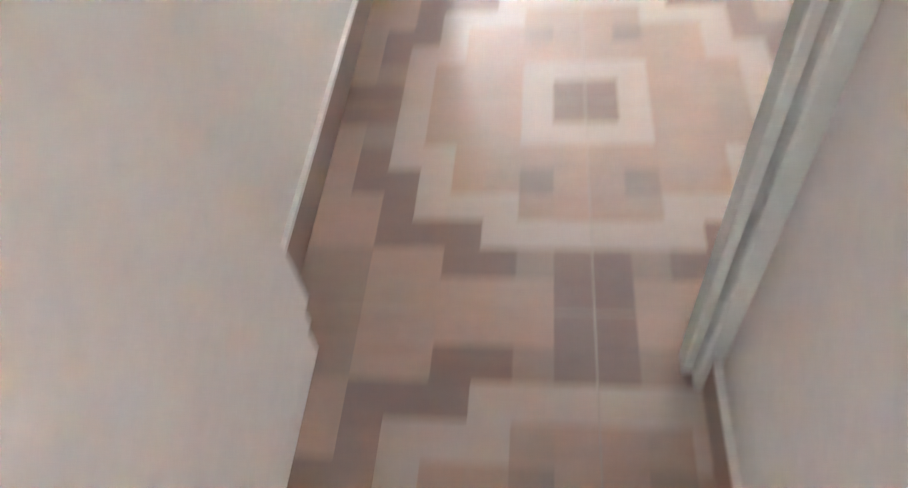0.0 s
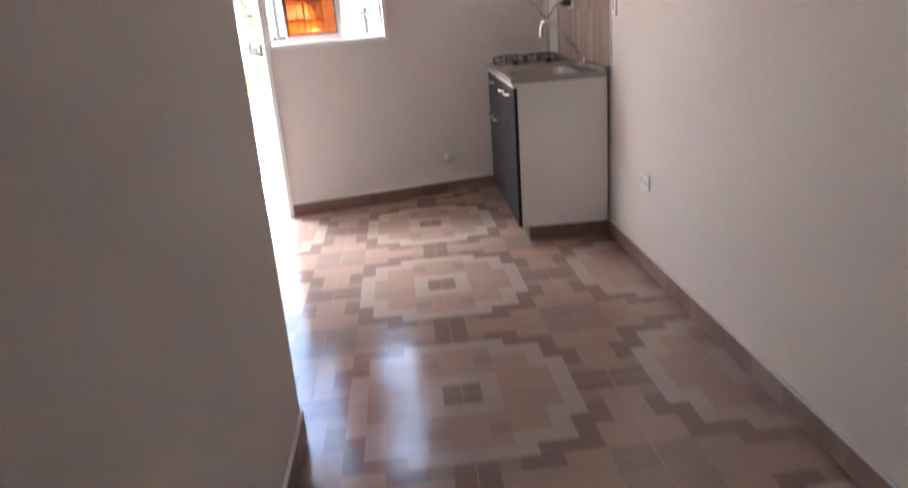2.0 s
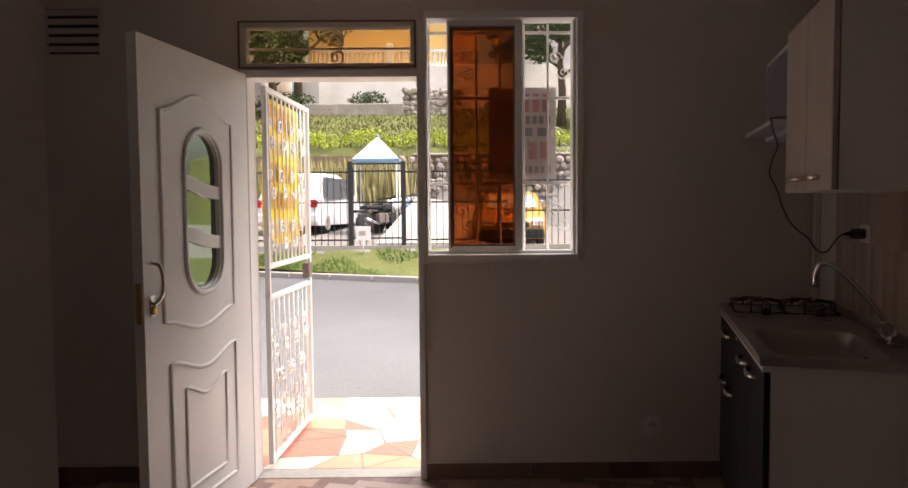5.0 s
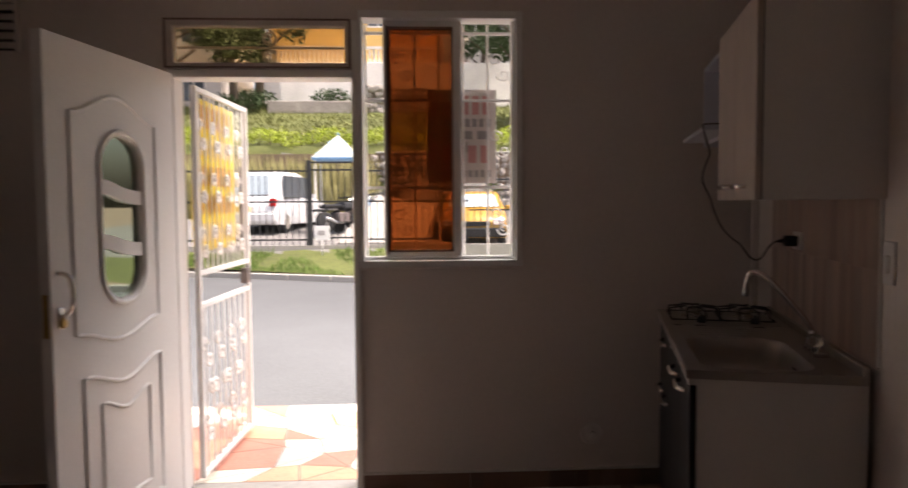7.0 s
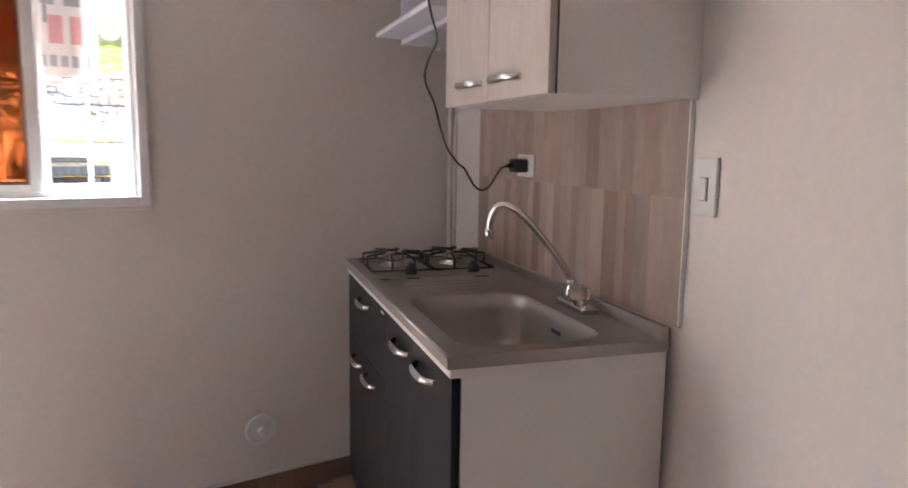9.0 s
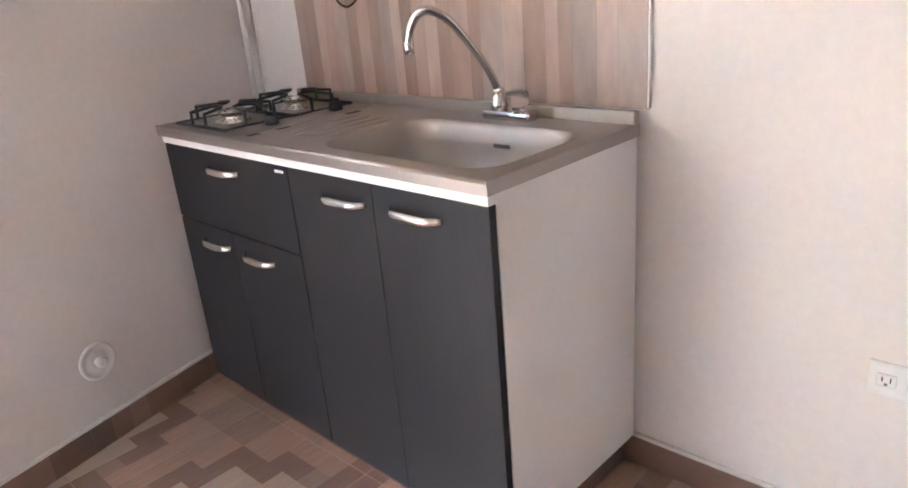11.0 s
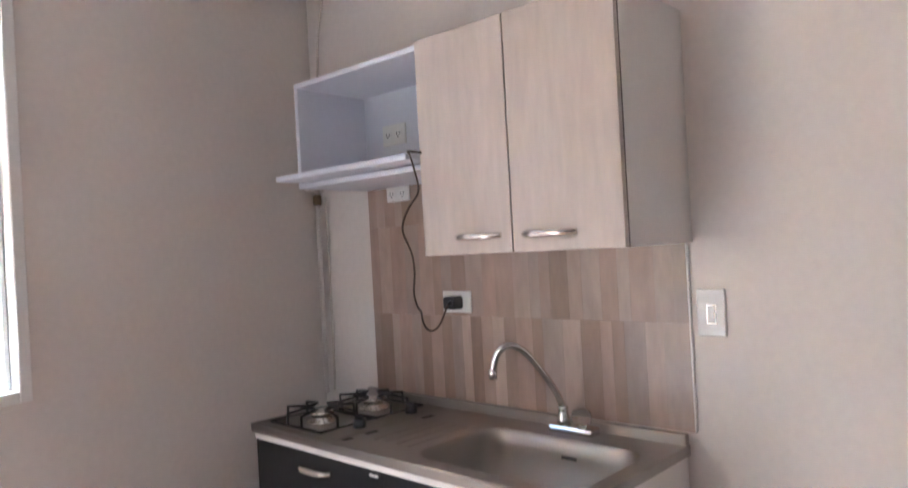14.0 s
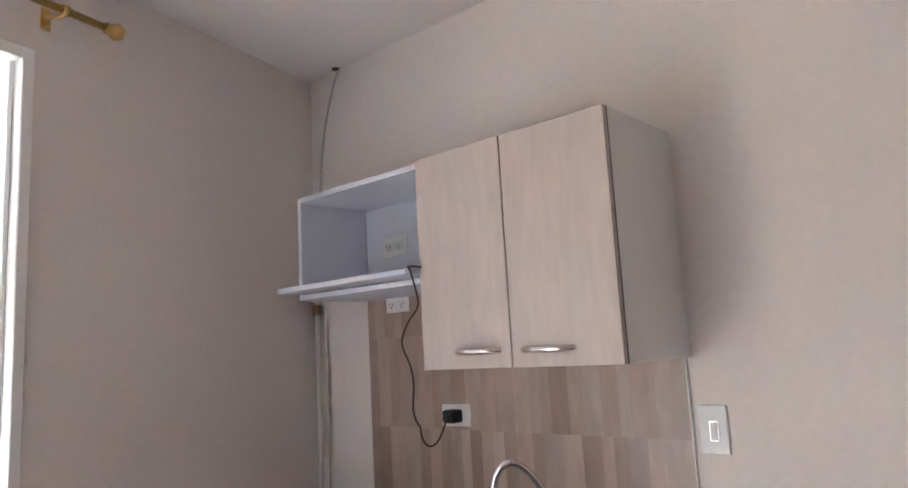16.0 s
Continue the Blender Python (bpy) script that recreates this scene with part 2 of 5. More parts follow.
solid("roof_slab", box(-4.8, 0.3, -7.1, 0.5, H + 0.1, H + 0.25), M_WALL, "concrete roof slab over the room", "roof", kind="structure")

# ---- the kitchen unit ----
YN, YF = -1.280, -0.085
# it stands a little askew to the wall
ASKEW = Matrix.Translation((-0.004, -0.68, 0)) @ Matrix.Rotation(radians(-1.3), 4, "Z") @ Matrix.Translation((0, 0.68, 0))
cab = thing("base_cabinet", "white melamine kitchen base cabinet with charcoal doors on the tiled floor", "cabinet", ASKEW)
part("side_panel", box(-0.460, 0, YN, YN + 0.018, 0.09, 0.846, 0.001, 1), M_MELA, cab)
part("side_panel", box(-0.460, 0, YF - 0.018, YF, 0.09, 0.846, 0.001, 1), M_MELA, cab)
part("back_panel", box(-0.012, -0.004, YN + 0.018, YF - 0.018, 0.1, 0.70), M_MELA, cab)
part("bottom_panel", box(-0.458, 0, YN + 0.018, YF - 0.018, 0.078, 0.094, 0.001, 1), M_MELA, cab)
part("top_rail", box(-0.484, -0.4605, YN - 0.001, YF, 0.8215, 0.8415, 0.001, 1), M_MELA, cab, "white front rail")
part("plinth", box(-0.42, 0, YN + 0.03, YF - 0.03, 0.0, 0.09), TILE[3], cab, "brown tiled plinth")


def bow_handle(parent, x, y0, y1, z, depth=0.024, hh=0.009):
    """A flat bowed bar with its ends on the door."""
    bm = bmesh.new()
    n = 12
    rows = []
    for i in range(n + 1):
        s = i / n
        d = depth * (1 - (2 * s - 1) ** 4)
        y = y0 + (y1 - y0) * s
        w = hh * (0.75 + 0.25 * math.sin(math.pi * s))
        rows.append([bm.verts.new(p) for p in ((x - d, y, z - w), (x - d - 0.006, y, z - w * 0.7), (x - d - 0.006, y, z + w * 0.7), (x - d, y, z + w))])
    for a, b in zip(rows, rows[1:]):
        for k in range(4):
            bm.faces.new((a[k], a[(k + 1) % 4], b[(k + 1) % 4], b[k])).smooth = k == 1
    bm.faces.new(rows[0])
    bm.faces.new(rows[-1])
    part("handle", bm, M_NICKEL, parent, "bowed brushed nickel handle")


def front(name, y0, y1, z0, z1, handle, mat=M_DARK, x=-0.480, t=0.018, parent=cab, label=""):
    d = part(name, box(x, x + t, y0 + 0.0007, y1 - 0.0007, z0, z1, 0.0012, 1), mat, parent, label)
    bow_handle(d, x, *handle)
    return d


front("drawer_front", -0.682, YF, 0.608, 0.82, (-0.468, -0.322, 0.775))
front("door", -0.3675, YF, 0.085, 0.604, (-0.356, -0.214, 0.557))
front("door", -0.682, -0.3675, 0.085, 0.604, (-0.566, -0.424, 0.557))
front("door", -0.9735, -0.684, 0.085, 0.82, (-0.953, -0.812, 0.772))
front("door", YN, -0.9735, 0.085, 0.82, (-1.168, -1.025, 0.775))
part("badge", box(-0.4825, -0.480, -0.668, -0.634, 0.802, 0.809, 0.001, 1), M_PLATE, cab, "small pale maker's mark")

# steel worktop with bowl
ZT = 0.868
top = thing("sink_worktop", "stainless steel worktop with pressed sink bowl on the cabinet", "sink", ASKEW)


def rounded(x0, x1, y0, y1, r, n=6):
    out = []
    for cx, cy, a0 in ((x1 - r, y1 - r, 0), (x0 + r, y1 - r, 90), (x0 + r, y0 + r, 180), (x1 - r, y0 + r, 270)):
        for i in range(n + 1):
            a = radians(a0 + 90 * i / n)
            out.append((cx + r * math.cos(a), cy + r * math.sin(a)))
    return out


def ring_faces(bm, a, b):
    n = len(a)
    for i in range(n):
        bm.faces.new((a[i], a[(i + 1) % n], b[(i + 1) % n], b[i])).smooth = True


SX0, SX1, SY0, SY1 = -0.445, -0.115, -1.245, -0.745
bm = bmesh.new()
outer = [(-0.493, -1.288), (-0.493, -0.078), (-0.001, -0.078), (-0.001, -1.288)]
hole = rounded(SX0, SX1, SY0, SY1, 0.075)
levels = [(0.0, 0.0), (0.003, -0.003), (0.008, -0.012), (0.012, -0.05), (0.018, -0.125), (0.032, -0.143), (0.085, -0.149)]
rings = []
for inset, dz in levels:
    rings.append([bm.verts.new((x, y, ZT + dz)) for x, y in rounded(SX0 + inset, SX1 - inset, SY0 + inset, SY1 - inset, max(0.075 - inset * 0.6, 0.02))])
for a, b in zip(rings, rings[1:]):
    ring_faces(bm, a, b)
bm.faces.new(rings[-1])
ov = [bm.verts.new((x, y, ZT)) for x, y in outer]
oe = [bm.edges.new((ov[i], ov[(i + 1) % 4])) for i in range(4)]
he = [e for e in bm.edges if all(v in rings[0] for v in e.verts)]
bmesh.ops.triangle_fill(bm, use_beauty=True, edges=oe + he)
lo = [bm.verts.new((x * 0.997, y, ZT - 0.026)) for x, y in outer]
for i in range(4):
    bm.faces.new((ov[i], ov[(i + 1) % 4], lo[(i + 1) % 4], lo[i]))
part("basin_top", bm, M_STEEL, top)
for k in range(4):
    y = -0.70 + k * 0.045
    part("drain_rib", tube([(-0.40, y, ZT - 0.001), (-0.17, y, ZT - 0.001)], [0.0035, 0.0035], 8), M_STEEL, top)
part("upstand", box(-0.022, -0.001, -1.287, -0.079, ZT - 0.002, ZT + 0.028, 0.004, 2), M_STEEL, top)
part("front_roll", tube([(-0.491, -1.285, ZT - 0.002), (-0.491, -0.08, ZT - 0.002)], 0.004, 8), M_STEEL, top)
part("drain", lathe([(0.038, ZT - 0.1445), (0.038, ZT - 0.141), (0.028, ZT - 0.140), (0.026, ZT - 0.1435)], 20, Matrix.Translation((-0.29, -1.0, 0))), M_CHROME, top, "round chrome waste")
# solid dark bar in place of the shaded overflow opening
part("overflow", box(-0.1335, -0.1305, -1.04, -0.995, ZT - 0.05, ZT - 0.042), M_SHADE_PRINT, top, "dark bar painted as the shaded overflow slot")

# gooseneck tap
tap = thing("kitchen_tap", "chrome gooseneck kitchen tap with clear plastic knob on the worktop", "tap", ASKEW @ Matrix.Translation((-0.062, -0.99, ZT)))
part("base", box(-0.024, 0.024, -0.07, 0.07, 0, 0.022, 0.008, 3), M_CHROME, tap)
part("column", lathe([(0.019, 0.02), (0.019, 0.035), (0.014, 0.05), (0.013, 0.062), (0.015, 0.068), (0.011, 0.072)], 18, Matrix.Translation((-0.002, 0.03, 0))), M_CHROME, tap)
part("spout", tube(smooth_path([(-0.002, 0.03, 0.065), (-0.03, 0.028, 0.11), (-0.08, 0.03, 0.17), (-0.13, 0.042, 0.228), (-0.165, 0.06, 0.254), (-0.188, 0.078, 0.25), (-0.196, 0.098, 0.22), (-0.196, 0.106, 0.185)], 6), 0.0095, 12), M_CHROME, tap)
part("nozzle", lathe([(0.0105, -0.014), (0.0115, 0.0), (0.0115, 0.012)], 14, Matrix.Translation((-0.196, 0.107, 0.184))), M_CHROME, tap)
part("knob", lathe([(0.012, 0.02), (0.013, 0.032), (0.026, 0.038), (0.028, 0.052), (0.024, 0.066), (0.010, 0.072)], 14, Matrix.Translation((-0.015, -0.036, 0))), M_KNOB, tap, "clear faceted plastic knob")

# two-burner hob let into the worktop
hob = thing("gas_hob", "two-burner steel gas hob with black wire grates set in the worktop", "hob", ASKEW)
part("tray", box(-0.468, -0.045, -0.48, -0.095, ZT + 0.0003, ZT + 0.0025, 0.001, 1), M_STEEL, hob)
for bx, by in ((-0.358, -0.265), (-0.155, -0.27)):
    T = Matrix.Translation((bx, by, ZT + 0.002))
    part("burner", lathe([(0.050, 0), (0.048, 0.004), (0.032, 0.009), (0.031, 0.022), (0.038, 0.024), (0.038, 0.031), (0.028, 0.034)], 24, T), M_NICKEL, hob, "bright alloy burner")
    g = bmesh.new()
    RX, RY, e = 0.098, 0.128, Vector((bx, by, ZT))
    bm_tube(g, [e + Vector((dx * RX, dy * RY, 0.006)) for dx, dy in ((-1, -1), (1, -1), (1, 1), (-1, 1))], 0.0046, 6, True)
    for dx, dy in ((-1, 0), (1, 0), (0, -1), (0, 1)):
        p = Vector((dx * RX, dy * RY, 0))
        q = Vector((-dy, dx, 0)) * 0.036
        loop = [e + p + q + Vector((0, 0, 0.006)), e + p + q + Vector((0, 0, 0.040)), e + p * 0.45 + q * 0.75 + Vector((0, 0, 0.047)),
                e + p * 0.28 + Vector((0, 0, 0.047)), e + p * 0.45 - q * 0.75 + Vector((0, 0, 0.047)), e + p - q + Vector((0, 0, 0.040)), e + p - q + Vector((0, 0, 0.006))]
        bm_tube(g, loop, 0.0046, 6)
    part("grate", g, M_BLACK, hob, "black wire pan grate")
    kn = part("knob", lathe([(0.019, 0), (0.019, 0.012), (0.016, 0.022), (0.013, 0.024)], 16, Matrix.Translation((bx + 0.015, by - 0.165, ZT + 0.0022))), M_RUBBER, hob, "black hob knob")
    part("grip", box(bx + 0.011, bx + 0.019, by - 0.183, by - 0.147, ZT + 0.02, ZT + 0.036, 0.002, 1), M_RUBBER, kn)
for bx, by, w in ((-0.44, -0.497, 0.03), (-0.355, -0.50, 0.04), (-0.14, -0.51, 0.045)):
    part("mark", box(bx - w / 2, bx + w / 2, by - 0.009, by + 0.009, ZT, ZT + 0.001), M_SHADE_PRINT, hob, "dark printed mark")

# wall cabinet
wc = thing("wall_cabinet", "two-door wall cabinet with pale oak doors over the sink", "cabinet")
WN, WF, WB, WT = -1.314, -0.722, 1.364, 1.937
part("side_panel", box(-0.317, 0, WN, WN + 0.016, WB, WT, 0.001, 1), M_MELA, wc)
part("side_panel", box(-0.317, 0, WF - 0.016, WF, WB, WT, 0.001, 1), M_MELA, wc)
part("bottom_panel", box(-0.317, 0, WN + 0.016, WF - 0.016, WB, WB + 0.016), M_MELA, wc)
part("top_panel", box(-0.317, 0, WN + 0.016, WF - 0.016, WT - 0.016, WT), M_MELA, wc)
part("back_panel", box(-0.01, -0.004, WN + 0.016, WF - 0.016, WB + 0.016, WT - 0.016), M_MELA, wc)
part("edge_band", box(-0.3195, -0.3172, WN - 0.0005, WN + 0.003, WB, WT), M_EDGE, wc, "dark edge banding")
front("door", WN, -1.018, WB, WT, (-1.197, -1.048, 1.405), M_OAK, -0.336, 0.016, wc, "pale oak laminate door")
front("door", -1.016, WF, WB, WT, (-0.985, -0.840, 1.407), M_OAK, -0.336, 0.016, wc, "pale oak laminate door")

# open niche with lowered flap
sh = thing("wall_shelf_unit", "open white wall niche with lowered flap beside the wall cabinet", "shelf")
SN, SF, SB, SZ = -0.721, -0.130, 1.636, 1.942
part("top_panel", box(-0.30, 0, SN, SF, SZ - 0.016, SZ, 0.001, 1), M_LILAC, sh)
part("bottom_panel", box(-0.30, 0, SN, SF, SB - 0.036, SB - 0.020, 0.001, 1), M_LILAC, sh)
part("side_panel", box(-0.30, 0, SF - 0.016, SF, SB - 0.020, SZ - 0.016, 0.001, 1), M_LILAC, sh)
part("back_panel", box(-0.012, -0.006, SN, SF - 0.016, SB - 0.020, SZ - 0.016), M_LILAC, sh)
part("flap", box(-0.385, -0.10, SN + 0.003, SF - 0.017, SB - 0.016, SB, 0.002, 1), M_LILAC, sh, "lowered white flap")
part("flap_lip", box(-0.385, -0.303, SF - 0.017, SF + 0.002, SB - 0.016, SB, 0.002, 1), M_LILAC, sh)

# ---- sockets, switch, pipe and cables ----
def wall_plate(name, label, category, y0, y1, z0, z1, holes=(), rocker=None, x=0.0, plug=None):
    """A plastic plate on the east wall."""
    p = thing(name, label, category)
    part("plate", box(x - 0.009, x - 0.0005, y0, y1, z0, z1, 0.003, 2), M_PLATE, p)
    for hy, hz in holes:
        part("outlet", box(x - 0.0115, x - 0.0085, hy - 0.017, hy + 0.017, hz - 0.013, hz + 0.013, 0.003, 2), M_PLATE, p)
        # raised dark bars stand for the shade in the socket slots
        for d in (-0.007, 0.007):
            part("slot", box(x - 0.0122, x - 0.011, hy + d - 0.0012, hy + d + 0.0012, hz - 0.003, hz + 0.007), M_SHADE_PRINT, p)
        part("slot", box(x - 0.0122, x - 0.011, hy - 0.003, hy + 0.003, hz - 0.010, hz - 0.006), M_SHADE_PRINT, p)
    if rocker:
        ry0, ry1, rz0, rz1 = rocker
        part("surround", box(x - 0.0105, x - 0.0085, ry0 - 0.003, ry1 + 0.003, rz0 - 0.003, rz1 + 0.003, 0.001, 1), M_NICKEL, p, "grey rocker surround")
        part("rocker", box(x - 0.0145, x - 0.010, ry0, ry1, rz0, rz1, 0.002, 2), M_PLATE, p)
    return p


wall_plate("light_switch", "white single rocker light switch on the plaster wall", "switch", -1.388, -1.318, 1.135, 1.25, rocker=(-1.364, -1.346, 1.168, 1.210))
wall_plate("wall_socket", "white double power socket low on the plaster wall", "socket", -1.872, -1.756, 0.386, 0.456, holes=((-1.839, 0.421), (-1.789, 0.421)))
wall_plate("wall_socket", "white power socket with a black plug in the backsplash", "socket", -0.598, -0.482, 1.176, 1.244, holes=((-0.515, 1.210),), x=-0.009)
wall_plate("wall_socket", "white double socket in the backsplash under the niche", "socket", -0.350, -0.242, 1.550, 1.600, holes=((-0.322, 1.575), (-0.270, 1.575)), x=-0.009)
wall_plate("wall_socket", "white double socket inside the open niche", "socket", -0.352, -0.242, 1.742, 1.812, holes=((-0.322, 1.777), (-0.272, 1.777)), x=-0.0125)
plug = thing("power_plug", "black plug with a brown cord hanging from the niche", "plug", Matrix.Translation((0, -0.02, -0.002)))
part("plug_body", box(-0.066, -0.0205, -0.552, -0.505, 1.192, 1.232, 0.006, 2), M_RUBBER, plug)
part("strain_relief", tube([(-0.060, -0.535, 1.212), (-0.082, -0.548, 1.213), (-0.100, -0.557, 1.211)], [0.010, 0.007, 0.0035], 8), M_RUBBER, plug)
part("cord", tube(smooth_path([(-0.098, -0.556, 1.211), (-0.118, -0.568, 1.203), (-0.139, -0.570, 1.174), (-0.152, -0.562, 1.150), (-0.170, -0.552, 1.140), (-0.192, -0.550, 1.152), (-0.212, -0.557, 1.178), (-0.235, -0.577, 1.204), (-0.262, -0.590, 1.222), (-0.305, -0.622, 1.265), (-0.340, -0.664, 1.325), (-0.358, -0.674, 1.378), (-0.384, -0.672, 1.438), (-0.380, -0.690, 1.489), (-0.368, -0.722, 1.536), (-0.384, -0.728, 1.590), (-0.391, -0.722, 1.628), (-0.384, -0.712, 1.641), (-0.30, -0.706, 1.641), (-0.10, -0.68, 1.641)], 6), 0.003, 6), M_CORD, plug, "thin brown cord")

pipe = thing("gas_pipe", "white painted gas pipe standing in the wall corner", "pipe", Matrix.Translation((-0.03, 0.132, 0)))
part("riser", tube([(0, 0, 0.86), (0, 0, 1.6)], 0.0085, 10), M_WALL, pipe)
part("elbow", tube(smooth_path([(0, 0, 1.6), (-0.005, -0.002, 1.625), (-0.03, -0.01, 1.632), (-0.06, -0.018, 1.632)], 4), 0.012, 10), M_WALL, pipe)
part("valve", lathe([(0.012, -0.02), (0.016, -0.015), (0.016, 0.015), (0.012, 0.02)], 12, Matrix.Translation((0.0, 0.0, 1.59))), M_RUST, pipe, "small dull brass fitting")
part("hose", tube(smooth_path([(0.012, -0.032, 1.60), (0.013, -0.034, 1.4), (0.012, -0.036, 1.15), (0.014, -0.03, 0.87)], 6), 0.0045, 8), M_CABLE, pipe, "thin pale gas hose")
cable = thing("ceiling_cable", "loose white cable from a ceiling hole to the niche", "cable")
part("wire", tube(smooth_path([(-0.008, -0.02, 2.515), (-0.02, 0.0, 2.47), (-0.014, 0.065, 2.33), (-0.014, 0.10, 2.18), (-0.014, 0.115, 2.02), (-0.014, 0.118, 1.90), (-0.014, 0.118, 1.62)], 6), 0.0045, 8), M_CABLE, cable)
# dark disc under the ceiling for the shade inside the hole
part("hole", lathe([(0.016, -0.004), (0.016, 0.0), (0.008, 0.002)], 14, Matrix.Translation((-0.02, -0.012, H - 0.002))), M_SHADE_PRINT, cable, "dark disc as the shade in a ragged ceiling hole")

gas = thing("gas_outlet", "white capped gas outlet in a round plaster patch", "outlet", FW @ Matrix.Translation((-0.288, 0, 0.255)) @ Matrix.Rotation(radians(90), 4, "X"))
part("rosette", lathe([(0.056, 0.0), (0.054, 0.006), (0.049, 0.008), (0.044, 0.004), (0.030, 0.002), (0.026, 0.005), (0.012, 0.005)], 32), M_MELA, gas)
part("cap", lathe([(0.013, 0.0), (0.013, 0.014), (0.016, 0.016), (0.016, 0.026), (0.009, 0.03)], 14), M_PLATE, gas)

# curtain rod above the window
rod = thing("curtain_rod", "brass curtain rod with ball finials above the window", "curtain rod", FW @ Matrix.Translation((0, 0, 0)))
part("pole", tube([(-1.46, -0.085, 2.345), (-0.475, -0.085, 2.345)], 0.0105, 12), M_BRASS, rod)
for u, s in ((-0.475, 1), (-1.46, -1)):
    part("finial", lathe([(0.011, 0), (0.017, 0.006), (0.011, 0.012), (0.020, 0.022), (0.025, 0.036), (0.020, 0.05), (0.006, 0.058)], 14, Matrix.Translation((u, -0.085, 2.345)) @ Matrix.Rotation(radians(90 * s), 4, "Y")), M_BRASS, rod)
for u in (-0.59, -1.38):
    br = part("bracket", box(u - 0.014, u + 0.014, -0.006, -0.0005, 2.315, 2.375, 0.002, 1), M_BRASS, rod)
    part("arm", tube([(u, -0.004, 2.345), (u, -0.05, 2.338), (u, -0.085, 2.333)], 0.006, 8), M_BRASS, br)
    part("cup", tube([(u - 0.008, -0.085, 2.345), (u + 0.008, -0.085, 2.345)], 0.0155, 12), M_BRASS, br)

# louvred vent and breaker plate left of the door
vent = thing("wall_vent", "painted louvred wall vent high on the plaster", "vent", FW @ Matrix.Translation((-0.06, 0, 0.012)))
# near-black sheet for the shaded duct behind the slats
part("shade_backing", box(-3.085, -2.825, -0.004, -0.001, 2.045, 2.255), M_SHADE_PRINT, vent)
for k in range(5):
    z = 2.065 + k * 0.042
    part("slat", box(-3.08, -2.83, -0.022, -0.017, z - 0.014, z + 0.014, 0.001, 1, Matrix.Translation((0, -0.0195, z)) @ Matrix.Rotation(radians(30), 4, "X") @ Matrix.Translation((0, 0.0195, -z))), M_WALL, vent)
part("frame", box(-3.09, -3.078, -0.026, -0.001, 2.04, 2.26), M_WALL, vent)
part("frame", box(-2.832, -2.82, -0.026, -0.001, 2.04, 2.26), M_WALL, vent)
bp = thing("breaker_box", "small dark breaker switches in a wall plate", "breaker", FW @ Matrix.Translation((-0.07, 0, 0.01)))
part("plate", box(-3.29, -3.17, -0.008, -0.0005, 1.825, 1.905, 0.002, 1), M_EDGE, bp)
for k in range(3):
    part("breaker", box(-3.28 + k * 0.036, -3.25 + k * 0.036, -0.018, -0.008, 1.838, 1.892, 0.002, 1), M_RUBBER if k != 1 else M_OAK, bp)

# ---- door frames at the passage ----
M_CASE = material("grey_casing_paint", (0.52, 0.52, 0.475), 0.45, vary=0.08, scale=4, fine=60, bump=0.06, dist=0.003)
cs = thing("door_frame", "pale grey painted steel door casing at the passage opening", "door frame")
part("casing", box(-0.822, -0.768, -5.43, -5.362, 0, H - 0.02, 0.006, 2), M_CASE, cs)
part("stop", box(-0.836, -0.808, -5.405, -5.37, 0, H - 0.02, 0.004, 2), M_CASE, cs)
part("return", box(-0.80, -0.772, -5.362, -5.35, 0, H - 0.02, 0.003, 2), M_CASE, cs)

# ---- street door ----
fr = thing("door_1", "white painted steel door frame with amber fanlight", "door frame", FW, kind="structure")
part("jamb", box(-2.243, -2.210, -0.012, 0.125, 0, 1.940, 0.003, 1), M_WHITE, fr)
part("jamb", box(-1.410, -1.379, -0.012, 0.125, 0, 2.20, 0.003, 1), M_WHITE, fr)
part("head", box(-2.243, -1.411, -0.01, 0.12, 1.940, 1.976, 0.003, 1), M_WHITE, fr)
part("strike_plate", box(-1.412, -1.409, 0.02, 0.05, 0.93, 1.06), M_BRASS, fr, "worn brass strike plate")
M_TRIM = material("brown_trim", (0.20, 0.12, 0.085), 0.45, vary=0.2, bump=0.1)
M_FAN = glass("pale_amber_glass", (0.72, 0.53, 0.33))
for a in ((-2.246, -1.411, 2.172, 2.203), (-2.246, -1.411, 1.983, 2.006), (-2.246, -2.21, 2.006, 2.172), (-1.439, -1.411, 2.006, 2.172)):
    part("fanlight_frame", box(a[0], a[1], -0.010, 0.05, a[2], a[3], 0.003, 1), M_WALL, fr)
for a in ((-2.248, -1.411, 2.196, 2.2035), (-2.248, -1.411, 1.9825, 1.989), (-2.248, -2.239, 1.989, 2.196), (-1.420, -1.411, 1.989, 2.196)):
    part("fanlight_bead", box(a[0], a[1], -0.016, -0.009, a[2], a[3]), M_TRIM, fr, "brown fanlight bead")
fan = part("fanlight_pane", box(-2.21, -1.439, 0.03, 0.034, 2.006, 2.172), M_FAN, fr, "pale amber glass")
fan.visible_shadow = False


def scroll(bm, u, z, r, turn=1.35, flip=1, start=0.0, bar=0.005, v=0.0):
    """A wrought-iron scroll in the u-z plane."""
    pts = []
    n = 20
    for i in range(n + 1):
        s = i / n
        a = start + flip * s * turn * math.tau
        rr = r * (1 - 0.78 * s)
        pts.append((u + rr * math.cos(a), v, z + rr * math.sin(a)))
    bm_tube(bm, pts, bar, 6)


